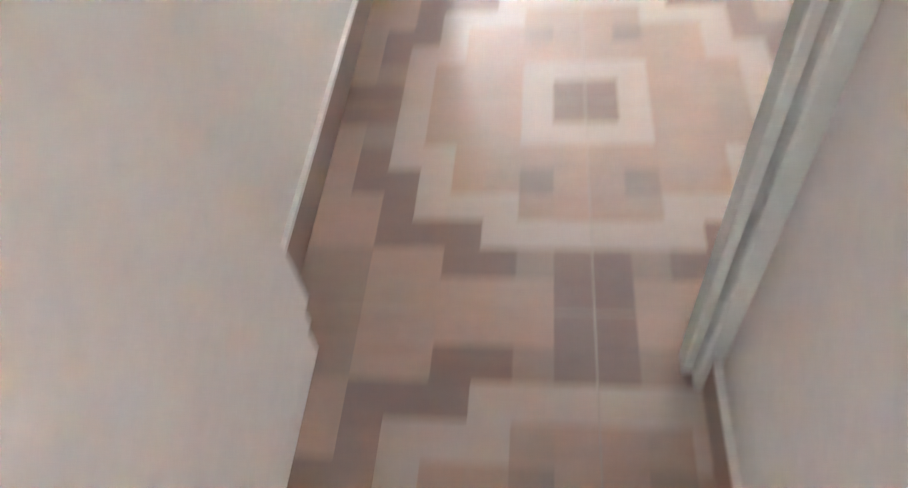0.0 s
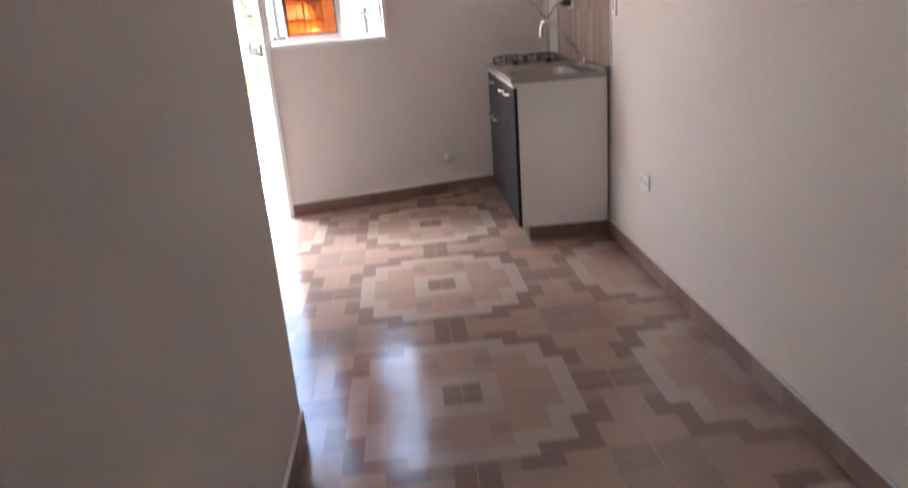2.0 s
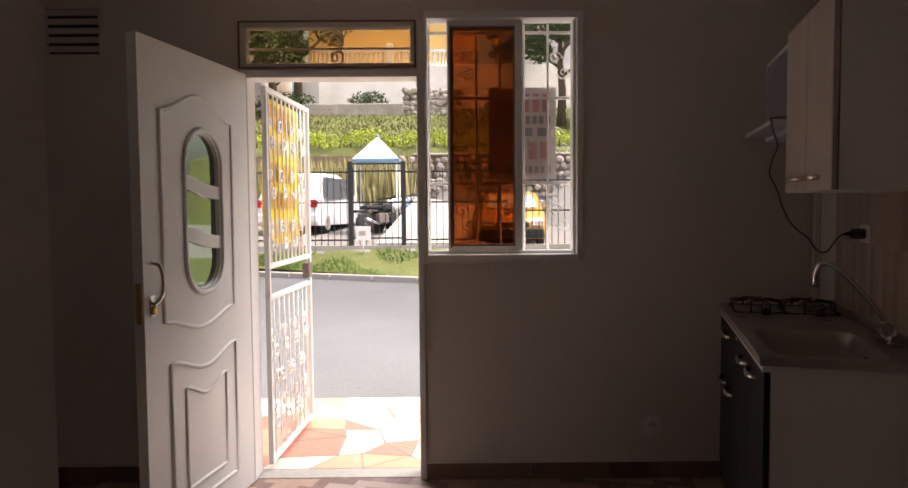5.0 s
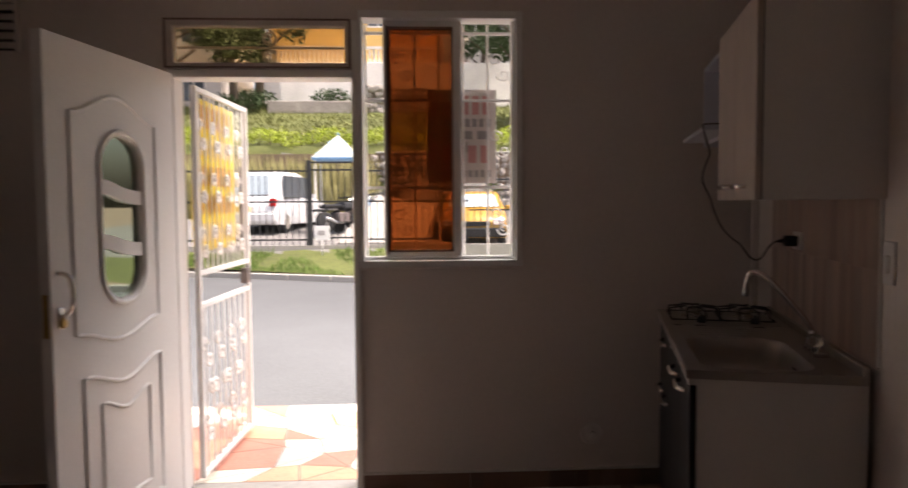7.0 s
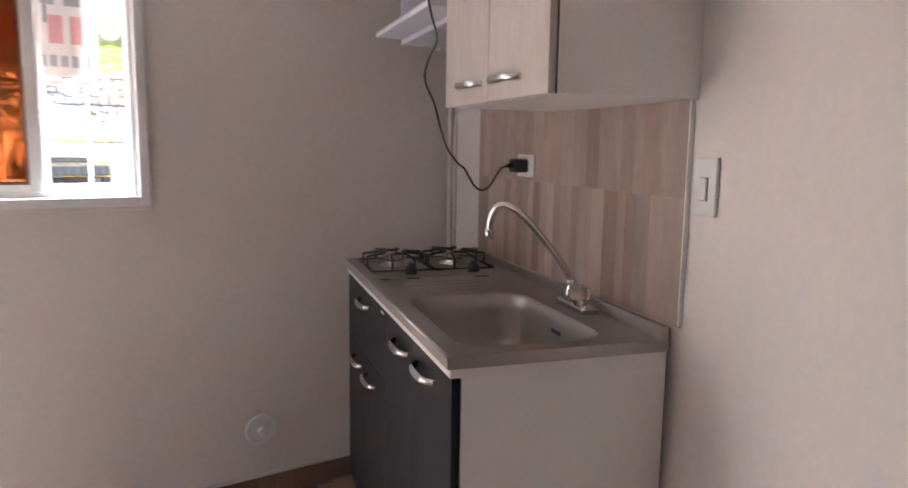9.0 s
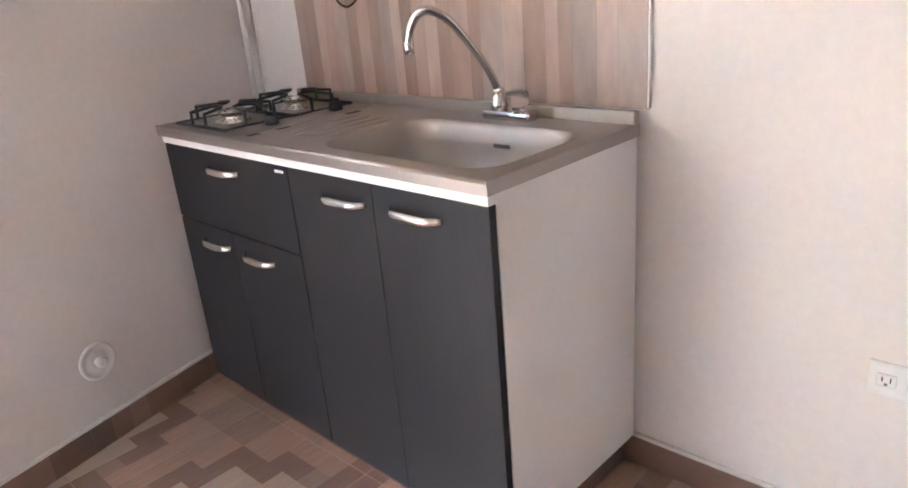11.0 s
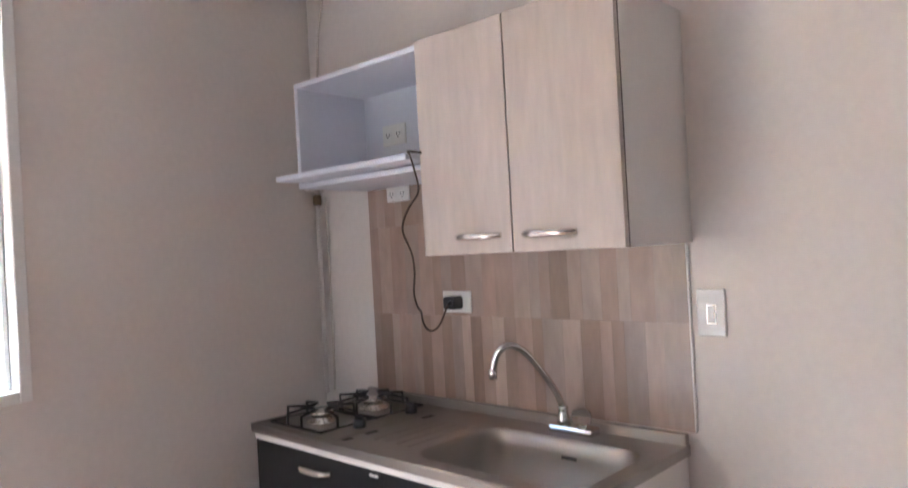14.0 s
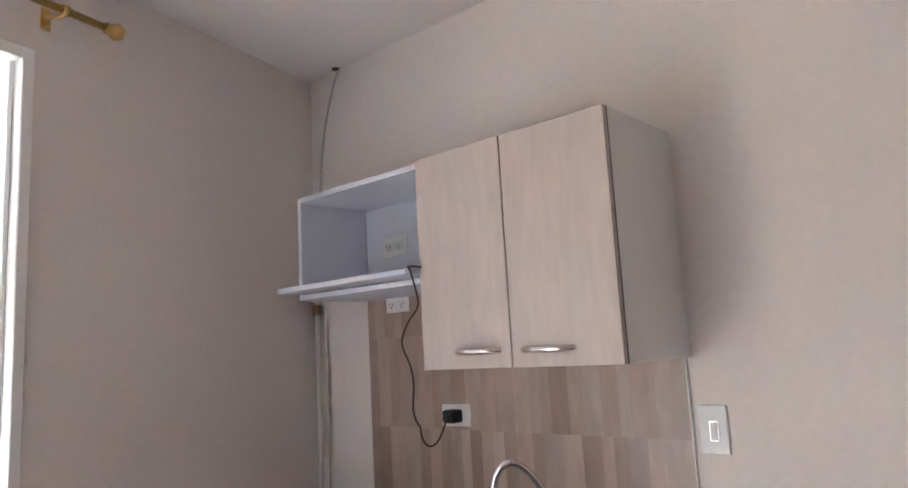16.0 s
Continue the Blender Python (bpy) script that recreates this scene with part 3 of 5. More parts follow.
g = bmesh.new()
bm_tube(g, [(-2.225, 0.075, 2.09), (-1.415, 0.075, 2.09)], 0.006, 8)
for f in (1, -1):
    scroll(g, -1.80, 2.09 + f * 0.042, 0.042, 1.2, f, math.pi / 2 * f + math.pi, v=0.075)
    scroll(g, -1.80, 2.09 + f * 0.042, 0.042, 1.2, -f, math.pi / 2 * f, v=0.075)
part("fanlight_grille", g, M_WHITE, fr)

leaf = thing("front_door", "white embossed steel front door standing open with three small panes", "door", FW @ Matrix.Translation((-2.25, -0.02, 0.008)) @ Matrix.Rotation(math.atan2(-0.815, -0.152), 4, "Z"))
LW, LH, LT = 0.826, 1.945, 0.040
# green in the colour stands for the greenery the panes reflect
M_MIRROR = material("greened_mirror_glass", (0.32, 0.38, 0.31), 0.02, 0.95, vary=0.03, bump=0)


def arc_panel(x0, x1, z0, z1, rise_top, rise_bot, n=14):
    """A panel outline with bowed top and bottom; positive rise bows upward in the middle."""
    def bow(s, rise):
        return rise * (0.5 - 0.5 * math.cos(math.tau * s)) if rise else 0
    top_row = [(x0 + (x1 - x0) * i / n, z1 + bow(i / n, rise_top)) for i in range(n + 1)]
    bot_row = [(x1 - (x1 - x0) * i / n, z0 + bow(i / n, rise_bot)) for i in range(n + 1)]
    return top_row + bot_row


lo, hi = 0.985, 1.625
cx, hw = 0.40, 0.128
open_path = rounded(cx - hw, cx + hw, lo, hi, 0.125, 8)
bm = bmesh.new()
for y in (0.0, LT):
    ov = [bm.verts.new(p) for p in ((0, y, 0), (LW, y, 0), (LW, y, LH), (0, y, LH))]
    hv = [bm.verts.new((x, y, z)) for x, z in open_path]
    es = [bm.edges.new((ov[i], ov[(i + 1) % 4])) for i in range(4)] + [bm.edges.new((hv[i], hv[(i + 1) % len(hv)])) for i in range(len(hv))]
    bmesh.ops.triangle_fill(bm, use_beauty=True, edges=es)
    if y == 0:
        o0, h0 = ov, hv
for a, b in ((o0, ov), (h0, hv)):
    for i in range(len(a)):
        bm.faces.new((a[i], a[(i + 1) % len(a)], b[(i + 1) % len(a)], b[i]))
part("panel", bm, M_WHITE, leaf)
part("pane", box(cx - hw - 0.01, cx + hw + 0.01, 0.016, 0.02, lo - 0.005, hi + 0.005), M_MIRROR, leaf, "reflecting window glass")


def wavy_bar(z, amp=0.026, h=0.055):
    bm = bmesh.new()
    n = 14
    rows = []
    for i in range(n + 1):
        s = i / n
        w = z + amp * math.sin(math.pi * (s - 0.5)) * (1 if s > 0.5 else 0.6)
        x = cx - hw + 2 * hw * s
        rows.append([bm.verts.new((x, y, w + d)) for y, d in ((0.012, -h / 2), (LT - 0.002, -h / 2), (LT - 0.002, h / 2), (0.012, h / 2))])
    for a, b in zip(rows, rows[1:]):
        for k in range(4):
            bm.faces.new((a[k], a[(k + 1) % 4], b[(k + 1) % 4], b[k]))
    part("glazing_bar", bm, M_WHITE, leaf, "wavy white glazing bar")


wavy_bar(1.40)
wavy_bar(1.19)
part("moulding", tube([(x, LT, z) for x, z in rounded(cx - hw - 0.018, cx + hw + 0.018, lo - 0.018, hi + 0.018, 0.14, 8)], 0.011, 8, True), M_WHITE, leaf)
part("moulding", tube([(x, LT, z) for x, z in arc_panel(0.16, 0.705, 0.885, 1.69, 0.085, -0.055)], 0.009, 8, True), M_WHITE, leaf)
part("moulding", tube([(x, LT, z) for x, z in arc_panel(0.16, 0.67, 0.12, 0.72, -0.06, 0)], 0.009, 8, True), M_WHITE, leaf)
part("moulding", tube([(x, LT, z) for x, z in arc_panel(0.25, 0.57, 0.19, 0.60, -0.05, 0)], 0.008, 8, True), M_WHITE, leaf)
hd = part("lock_plate", box(0.765, 0.795, LT, LT + 0.006, 0.925, 1.0, 0.002, 1), M_NICKEL, leaf, "nickel lock plate")
part("pull_handle", tube(smooth_path([(0.785, LT + 0.003, 1.12), (0.780, LT + 0.035, 1.11), (0.775, LT + 0.045, 1.06), (0.777, LT + 0.04, 1.0), (0.780, LT + 0.008, 0.965)], 5), 0.008, 8), M_NICKEL, hd, "curved nickel pull")
part("cylinder", lathe([(0.016, 0), (0.016, 0.01), (0.010, 0.014)], 14, Matrix.Translation((0.780, LT + 0.004, 0.945)) @ Matrix.Rotation(radians(-90), 4, "X")), M_BRASS, hd)
part("edge_latch", box(LW, LW + 0.003, 0.01, 0.03, 0.9, 1.05), M_BRASS, leaf, "brass edge latch")
for z in (0.25, 1.0, 1.7):
    part("hinge", tube([(-0.008, 0.0, z - 0.04), (-0.008, 0.0, z + 0.04)], 0.007, 8), M_WHITE, leaf)

# ---- iron gate standing open on the porch ----
gate = thing("iron_gate", "white wrought-iron security gate with scrolls standing open on the porch", "gate", FW @ Matrix.Translation((-2.172, 0.135, 0.03)) @ Matrix.Rotation(math.atan2(0.80, 0.045), 4, "Z"))
GW, GH = 0.82, 1.90
for x in (0.012, GW - 0.012):
    part("stile", box(x - 0.0125, x + 0.0125, -0.0125, 0.0125, 0, GH, 0.002, 1), M_WHITE, gate)
for z in (0.0, 0.83, 0.99, GH - 0.025):
    part("rail", box(0.025, GW - 0.025, -0.0115, 0.0115, z, z + 0.025, 0.002, 1), M_WHITE, gate)
for k in range(1, 9):
    part("bar", tube([(GW * k / 9, 0, 0.02), (GW * k / 9, 0, 0.83)], 0.0055, 6), M_WHITE, gate)
for k in range(1, 11):
    part("bar", tube([(GW * k / 11, 0, 1.01), (GW * k / 11, 0, GH - 0.02)], 0.0055, 6), M_WHITE, gate)
part("lock_box", box(GW - 0.09, GW - 0.02, -0.02, 0.02, 0.875, 0.965, 0.003, 1), M_EDGE, gate, "weathered brass lock case")
for zc in (0.22, 0.6, 1.15, 1.42, 1.68):
    for k in range(4):
        g = bmesh.new()
        x = GW * (0.14 + 0.24 * k)
        scroll(g, x - 0.03, zc + 0.04, 0.038, 1.3, 1, 0, 0.0085, 0.006)
        scroll(g, x + 0.03, zc - 0.04, 0.038, 1.3, 1, math.pi, 0.0085, 0.006)
        part("scroll", g, M_WHITE, gate)
for k in range(3):
    g = bmesh.new()
    x = GW * (0.25 + 0.25 * k)
    scroll(g, x - 0.03, 0.42, 0.045, 1.3, -1, 0, 0.0085, 0.006)
    scroll(g, x + 0.03, 0.40, 0.045, 1.3, -1, math.pi, 0.0085, 0.006)
    bm_lathe(g, [(0.004, -0.02), (0.015, -0.01), (0.018, 0), (0.015, 0.01), (0.004, 0.02)], 8, Matrix.Translation((x, 0.006, 0.41)))
    part("scroll", g, M_WHITE, gate)
# yellow banner tied behind the bars
# daylight through the vinyl is put into its bright yellow and pale print
M_BANNER = material("yellow_banner_vinyl", (0.95, 0.73, 0.008), 0.5, vary=0.08, scale=3, bump=0.1)
M_BANNER_INK = material("banner_ink", (0.66, 0.33, 0.03), 0.5, vary=0.1, bump=0)
M_PALE = material("banner_pale_print", (0.92, 0.74, 0.42), 0.5, vary=0.08, bump=0)
ban = thing("banner", "yellow vinyl letting banner with faint lettering tied to the gate", "banner", gate.matrix_world.copy())
bm = bmesh.new()
nx, nz = 14, 18
rows = [[bm.verts.new((0.03 + 0.64 * i / nx, 0.024 + 0.005 * math.sin(i * 1.1 + j * 0.35), 1.10 + 0.76 * j / nz)) for i in range(nx + 1)] for j in range(nz + 1)]
for j in range(nz):
    for i in range(nx):
        bm.faces.new((rows[j][i], rows[j][i + 1], rows[j + 1][i + 1], rows[j + 1][i])).smooth = True
cl = part("cloth", bm, M_BANNER, ban)
sol = cl.modifiers.new("thick", "SOLIDIFY")
sol.thickness = 0.001
for j, (z, h, n) in enumerate(((1.72, 0.11, 7), (1.58, 0.09, 9), (1.43, 0.10, 6), (1.29, 0.09, 9), (1.15, 0.09, 7))):
    for k in range(n):
        w = 0.58 / n
        part("letter_bar", box(0.06 + k * w, 0.06 + k * w + w * 0.62, 0.0165, 0.0178, z, z + h), M_PALE if j in (1, 4) else M_BANNER_INK, ban, "faint print")

# ---- sliding window ----
win = thing("window_1", "white aluminium sliding window with amber sashes pushed open", "window", FW, kind="structure")
U0, U1, Z0, Z1 = -1.378, -0.620, 1.066, 2.245
for a in ((U0, U0 + 0.016, Z0, Z1), (U1 - 0.032, U1, Z0, Z1), (U0 + 0.016, U1 - 0.032, Z1 - 0.035, Z1), (U0 + 0.016, U1 - 0.032, Z0, Z0 + 0.03)):
    part("frame", box(a[0], a[1], -0.014, 0.10, a[2], a[3], 0.003, 1), M_WHITE, win)
part("inner_track", box(U1 - 0.046, U1 - 0.033, 0.02, 0.09, Z0 + 0.03, Z1 - 0.035, 0.002, 1), M_WHITE, win)
part("track", box(U0 + 0.016, U1 - 0.033, 0.035, 0.042, Z0 + 0.0305, Z0 + 0.045), M_WHITE, win)
part("track", box(U0 + 0.016, U1 - 0.033, 0.065, 0.072, Z0 + 0.0305, Z0 + 0.045), M_WHITE, win)
part("sill", box(U0 - 0.004, U1 + 0.004, -0.012, -0.002, Z0 - 0.014, Z0 + 0.002, 0.003, 2), M_WALL, win)
for s0, s1, v in ((-1.266, -0.906, 0.03), (-1.258, -0.900, 0.06)):
    sash = part("sash", box(s1 - 0.036, s1, v, v + 0.02, Z0 + 0.046, Z1 - 0.037, 0.002, 1), M_WHITE, win)
    part("stile", box(s0, s0 + 0.012, v, v + 0.02, Z0 + 0.046, Z1 - 0.037, 0.002, 1), M_WHITE, sash)
    part("stile", box(s0 + 0.012, s0 + 0.02, v - 0.001, v + 0.018, Z0 + 0.06, Z1 - 0.06), M_TRIM, sash, "dark gasket")
    part("rail", box(s0 + 0.012, s1 - 0.036, v, v + 0.02, Z0 + 0.046, Z0 + 0.068, 0.002, 1), M_WHITE, sash)
    part("rail", box(s0 + 0.012, s1 - 0.036, v, v + 0.02, Z1 - 0.062, Z1 - 0.037, 0.002, 1), M_WHITE, sash)
    for a in ((s0 + 0.02, s1 - 0.036, Z0 + 0.068, Z0 + 0.078), (s0 + 0.02, s1 - 0.036, Z1 - 0.072, Z1 - 0.062), (s1 - 0.044, s1 - 0.036, Z0 + 0.078, Z1 - 0.072)):
        part("gasket", box(a[0], a[1], v + 0.003, v + 0.017, a[2], a[3]), M_TRIM, sash, "dark gasket")
    pn = part("pane", box(s0 + 0.02, s1 - 0.036, v + 0.008, v + 0.012, Z0 + 0.068, Z1 - 0.062), M_AMBER, sash, "amber glass pane")
    pn.visible_shadow = False
part("latch", box(-0.884, -0.874, 0.02, 0.032, 1.60, 1.65, 0.002, 1), M_NICKEL, win)

gr = thing("window_grille", "white wrought-iron window grille with scrolls outside the window", "grille", FW @ Matrix.Translation((0, 0.155, 0)))
for z in (1.10, 1.44, 1.86, 2.18):
    part("rail", box(U0 - 0.03, U1 + 0.05, -0.006, 0.006, z - 0.007, z + 0.007, 0.001, 1), M_WHITE, gr)
for k in range(7):
    u = U0 + 0.02 + 0.118 * k
    part("bar", tube([(u, 0, 1.06), (u, 0, 2.22)], 0.006, 6), M_WHITE, gr)
for k in range(6):
    u = U0 + 0.02 + 0.118 * (k + 0.5)
    for zc in (1.27, 1.65, 2.02):
        g = bmesh.new()
        scroll(g, u - 0.02, zc + 0.035, 0.034, 1.25, 1, 0, 0.004, 0.004)
        scroll(g, u + 0.02, zc - 0.035, 0.034, 1.25, 1, math.pi, 0.004, 0.004)
        part("scroll", g, M_WHITE, gr) if (k + int(zc * 10)) % 2 else g.free()

M_PAPER = material("poster_paper", (0.80, 0.73, 0.69), 0.6, vary=0.05, scale=4, bump=0.1)
# red and ink paled in colour for daylight coming through the sheet
M_RED = material("poster_red", (0.72, 0.36, 0.34), 0.6, vary=0.08, bump=0)
M_INK = material("poster_ink", (0.42, 0.39, 0.38), 0.6, vary=0.08, bump=0)
pos = thing("poster", "white letting poster with red and black lettering tied to the grille", "poster", FW @ Matrix.Translation((-1.06, 0.172, 1.46)))
part("sheet", box(0, 0.335, 0, 0.0015, 0, 0.455), M_PAPER, pos)
for z, h, n, mt in ((0.335, 0.09, 6, M_RED), (0.275, 0.04, 9, M_INK), (0.215, 0.04, 4, M_INK), (0.10, 0.085, 5, M_RED), (0.03, 0.035, 10, M_INK)):
    for k in range(n):
        w = 0.30 / n
        part("letter_bar", box(0.018 + k * w, 0.018 + k * w + w * 0.66, -0.0012, -0.0002, z, z + h), mt, pos)

# ---- backsplash of narrow wood-look strips ----
M_PLANKS = [material("plank_" + n, c, 0.32, vary=0.3, scale=6, fine=20, bump=0.02, stretch=(1, 2.0, 0.6), per_object=0.3, dist=0.002) for n, c in (("beige", (0.44, 0.335, 0.28)), ("brown", (0.325, 0.23, 0.182)), ("grey", (0.40, 0.312, 0.265)), ("rosy", (0.39, 0.28, 0.228)), ("tan", (0.37, 0.272, 0.22)))]
bs = thing("backsplash", "wood-look strip tile backsplash above the worktop", "backsplash", kind="structure")
part("bedding", box(-0.004, -0.0005, -1.298, -0.135, ZT + 0.026, 1.61), M_GROUT, bs)
rng = random.Random(5)
for z0, z1, yn in ((ZT + 0.027, 1.165, -1.297), (1.165, 1.465, -1.297), (1.465, 1.61, -0.72)):
    y, last = yn, None
    while y < -0.136:
        y1 = y + rng.choice((0.036, 0.044, 0.05, 0.06, 0.068))
        y1 = -0.135 if y1 > -0.16 else y1
        pick = rng.choice([q for q in M_PLANKS if q is not last])
        part("strip", box(-0.0092, -0.0038, y, y1 - 0.0003, z0, z1 - 0.0004), pick, bs)
        y, last = y1, pick
part("edge_trim", box(-0.0105, -0.0005, -1.3025, -1.2985, ZT + 0.03, 1.365), M_MELA, bs, "white corner trim")

# ---- the street, in the axes of the street front ----
M_ASPH = material("asphalt", (0.096, 0.100, 0.103), 0.9, vary=0.25, scale=0.7, fine=35, bump=0.4)
M_CONC = material("concrete", (0.36, 0.34, 0.31), 0.85, vary=0.2, scale=1.5, fine=30, bump=0.3)
M_SOIL = material("dry_soil", (0.22, 0.16, 0.11), 0.95, vary=0.3, scale=1, fine=20, bump=0.5)
M_GRASS = material("grass_ground", (0.10, 0.115, 0.03), 0.95, vary=0.45, scale=0.8, fine=14, bump=0.6)
M_BLADE = material("grass_blades", (0.13, 0.21, 0.04), 0.8, vary=0.4, scale=1.5, fine=20, bump=0)
M_BANK = material("olive_grass_blades", (0.135, 0.14, 0.038), 0.85, vary=0.45, scale=0.6, fine=8, bump=0)
M_HEDGE = material("hedge_leaves", (0.34, 0.43, 0.03), 0.7, vary=0.5, scale=2.5, fine=12, bump=0)
M_LEAF = material("tree_leaves", (0.045, 0.08, 0.025), 0.7, vary=0.5, scale=1.2, fine=9, bump=0)
M_REED = material("dry_reeds", (0.36, 0.33, 0.14), 0.85, vary=0.4, scale=2, fine=12, bump=0)
M_BARK = material("bark", (0.13, 0.10, 0.075), 0.95, vary=0.3, scale=3, fine=25, bump=0.6)
M_STONE = material("field_stone", (0.34, 0.31, 0.28), 0.9, vary=0.4, scale=2, fine=18, bump=0.5)
M_IRON = material("black_iron", (0.025, 0.026, 0.028), 0.5, vary=0.2, bump=0.1)
M_CARWHITE = material("white_car_paint", (0.78, 0.79, 0.80), 0.25, vary=0.03, bump=0, coat=0.6)
M_CARYEL = material("yellow_car_paint", (0.46, 0.25, 0.025), 0.3, vary=0.04, bump=0, coat=0.6)
# dark glass with its base colour raised for reflected sky
M_CARGLASS = material("sky_toned_car_glass", (0.085, 0.10, 0.115), 0.06, vary=0.1, bump=0, spec=0.8)
# pale blue colour holds the sky reflected by windscreens and rear window
M_SCREEN = material("sky_pale_glass", (0.42, 0.50, 0.54), 0.12, vary=0.15, scale=2, bump=0, spec=0.8)
M_NUMBER = material("yellow_number_plate", (0.75, 0.52, 0.05), 0.4, vary=0.1, bump=0)
M_TYRE = material("tyre_rubber", (0.02, 0.02, 0.02), 0.85, vary=0.2, bump=0.2)
M_LAMPRED = material("red_tail_lamp", (0.55, 0.02, 0.02), 0.2, vary=0.1, bump=0)
M_STRIPE = material("pale_blue_stripe", (0.36, 0.52, 0.66), 0.6, vary=0.12, bump=0.1)
M_TENT = material("pale_blue_roofing", (0.50, 0.53, 0.47), 0.6, vary=0.12, scale=3, bump=0.1)
M_BLUE = material("blue_paint", (0.16, 0.33, 0.55), 0.6, vary=0.1, bump=0.1)
M_HOUSEW = material("white_house_render", (0.80, 0.78, 0.75), 0.9, vary=0.2, scale=0.8, fine=15, bump=0.3)
M_HOUSEY = material("yellow_house_render", (0.72, 0.50, 0.18), 0.9, vary=0.12, scale=0.8, fine=15, bump=0.3)
M_ROOFT = material("clay_roof", (0.30, 0.13, 0.08), 0.9, vary=0.3, scale=2, fine=15, bump=0.5)
PORCH = [material("porch_" + n, c, 0.5, vary=0.2, scale=6, fine=50, bump=0.1) for n, c in (("terracotta", (0.50, 0.22, 0.155)), ("cream", (0.72, 0.64, 0.52)), ("grey", (0.45, 0.43, 0.40)), ("orange", (0.62, 0.36, 0.22)))]


def kerb_v(u):
    return 10.15 - 0.43 * (max(-5.5, min(6.0, u)) + 2.4)


FV = 12.0


def gz(u, v):
    """Height of the ground beyond the road, which climbs away from it and falls to the right."""
    kv = kerb_v(u)
    if v > 22.2:
        return 3.0 + 0.28 * (min(v, 33.0) - 22.2) + min(1.0, (v - 22.2) / 0.4) * 0.35
    drop = max(0.0, min(0.35, (u + 1.0) * 0.22)) * min(1.0, max(0.0, (v - kv) / 2.0))
    if v < FV:
        return -0.02 + 0.47 * max(0.0, (v - kv) / (FV - kv)) ** 1.15 - drop
    return 0.45 + 0.05 * (min(v, 15.0) - FV) + max(0.0, v - 15.0) * 0.055 - drop


# porch of broken coloured tiles
porch = thing("pavement", "porch paved with broken terracotta and cream tiles", "porch", FW, kind="structure")
part("bed", box(-3.6, 0.8, 0.14, 1.49, -0.14, -0.012), M_CONC, porch)
part("threshold", box(-2.209, -1.411, 0.02, 0.139, -0.012, 0.004, 0.003, 1), M_CONC, porch, "worn concrete threshold")
rng = random.Random(11)
nu, nv = 16, 6
pu = [[-3.6 + 4.4 * i / nu + (rng.uniform(-0.08, 0.08) if 0 < i < nu else 0) for j in range(nv + 1)] for i in range(nu + 1)]
pv = [[0.15 + 1.33 * j / nv + (rng.uniform(-0.07, 0.07) if 0 < j < nv else 0) for j in range(nv + 1)] for i in range(nu + 1)]
for i in range(nu):
    for j in range(nv):
        c = [(pu[i][j], pv[i][j]), (pu[i + 1][j], pv[i + 1][j]), (pu[i + 1][j + 1], pv[i + 1][j + 1]), (pu[i][j + 1], pv[i][j + 1])]
        groups = [c] if rng.random() < 0.4 else ([[c[0], c[1], c[2]], [c[0], c[2], c[3]]] if rng.random() < 0.5 else [[c[0], c[1], c[3]], [c[1], c[2], c[3]]])
        for poly in groups:
            mu, mv = sum(p[0] for p in poly) / len(poly), sum(p[1] for p in poly) / len(poly)
            bm = bmesh.new()
            a = [bm.verts.new((mu + (p[0] - mu) * 0.955, mv + (p[1] - mv) * 0.955, 0.0)) for p in poly]
            b = [bm.verts.new((w.co.x, w.co.y, -0.012)) for w in a]
            bm.faces.new(a)
            for k in range(len(a)):
                bm.faces.new((a[k], b[k], b[(k + 1) % len(a)], a[(k + 1) % len(a)]))
            part("paving_piece", bm, PORCH[rng.choice((0, 0, 1, 1, 1, 2, 3))], porch)

solid("ground", box(-900, 900, -900, 900, -0.5, -0.2), M_SOIL, "bare earth ground reaching the horizon", "ground", FW, "structure")
bm = bmesh.new()
vs = [bm.verts.new((u, v, -0.12)) for u, v in ((-40, 1.49), (40, 1.49), (40, 5.2), (6, kerb_v(6)), (-5.5, kerb_v(-5.5)), (-40, kerb_v(-5.5)))]
bm.faces.new(vs)
ext = bmesh.ops.extrude_face_region(bm, geom=bm.faces[:])
bmesh.ops.translate(bm, verts=[e for e in ext["geom"] if isinstance(e, bmesh.types.BMVert)], vec=(0, 0, -0.07))
solid("road", bm, M_ASPH, "grey worn asphalt street with patches", "road", FW, "structure")
kb = thing("kerb", "weathered concrete kerb along the street", "kerb", FW, kind="structure")
d = Vector((1, -0.43, 0)).normalized()
kme = mesh_of("kerb_stone", box(-0.48, 0.48, 0, 0.14, -0.16, 0.0, 0.02, 2), M_CONC)
for k in range(24):
    ob = new("kerb_stone", kme)
    ob.parent = kb
    if k < 13:
        u = -5.05 + k * 0.98 * d.x
        ob.matrix_local = Matrix.Translation((u, kerb_v(u), 0)) @ Matrix.Rotation(math.atan2(d.y, d.x), 4, "Z")
    else:
        ob.matrix_local = Matrix.Translation((-5.98 - (k - 13) * 0.98, kerb_v(-5.5), 0))

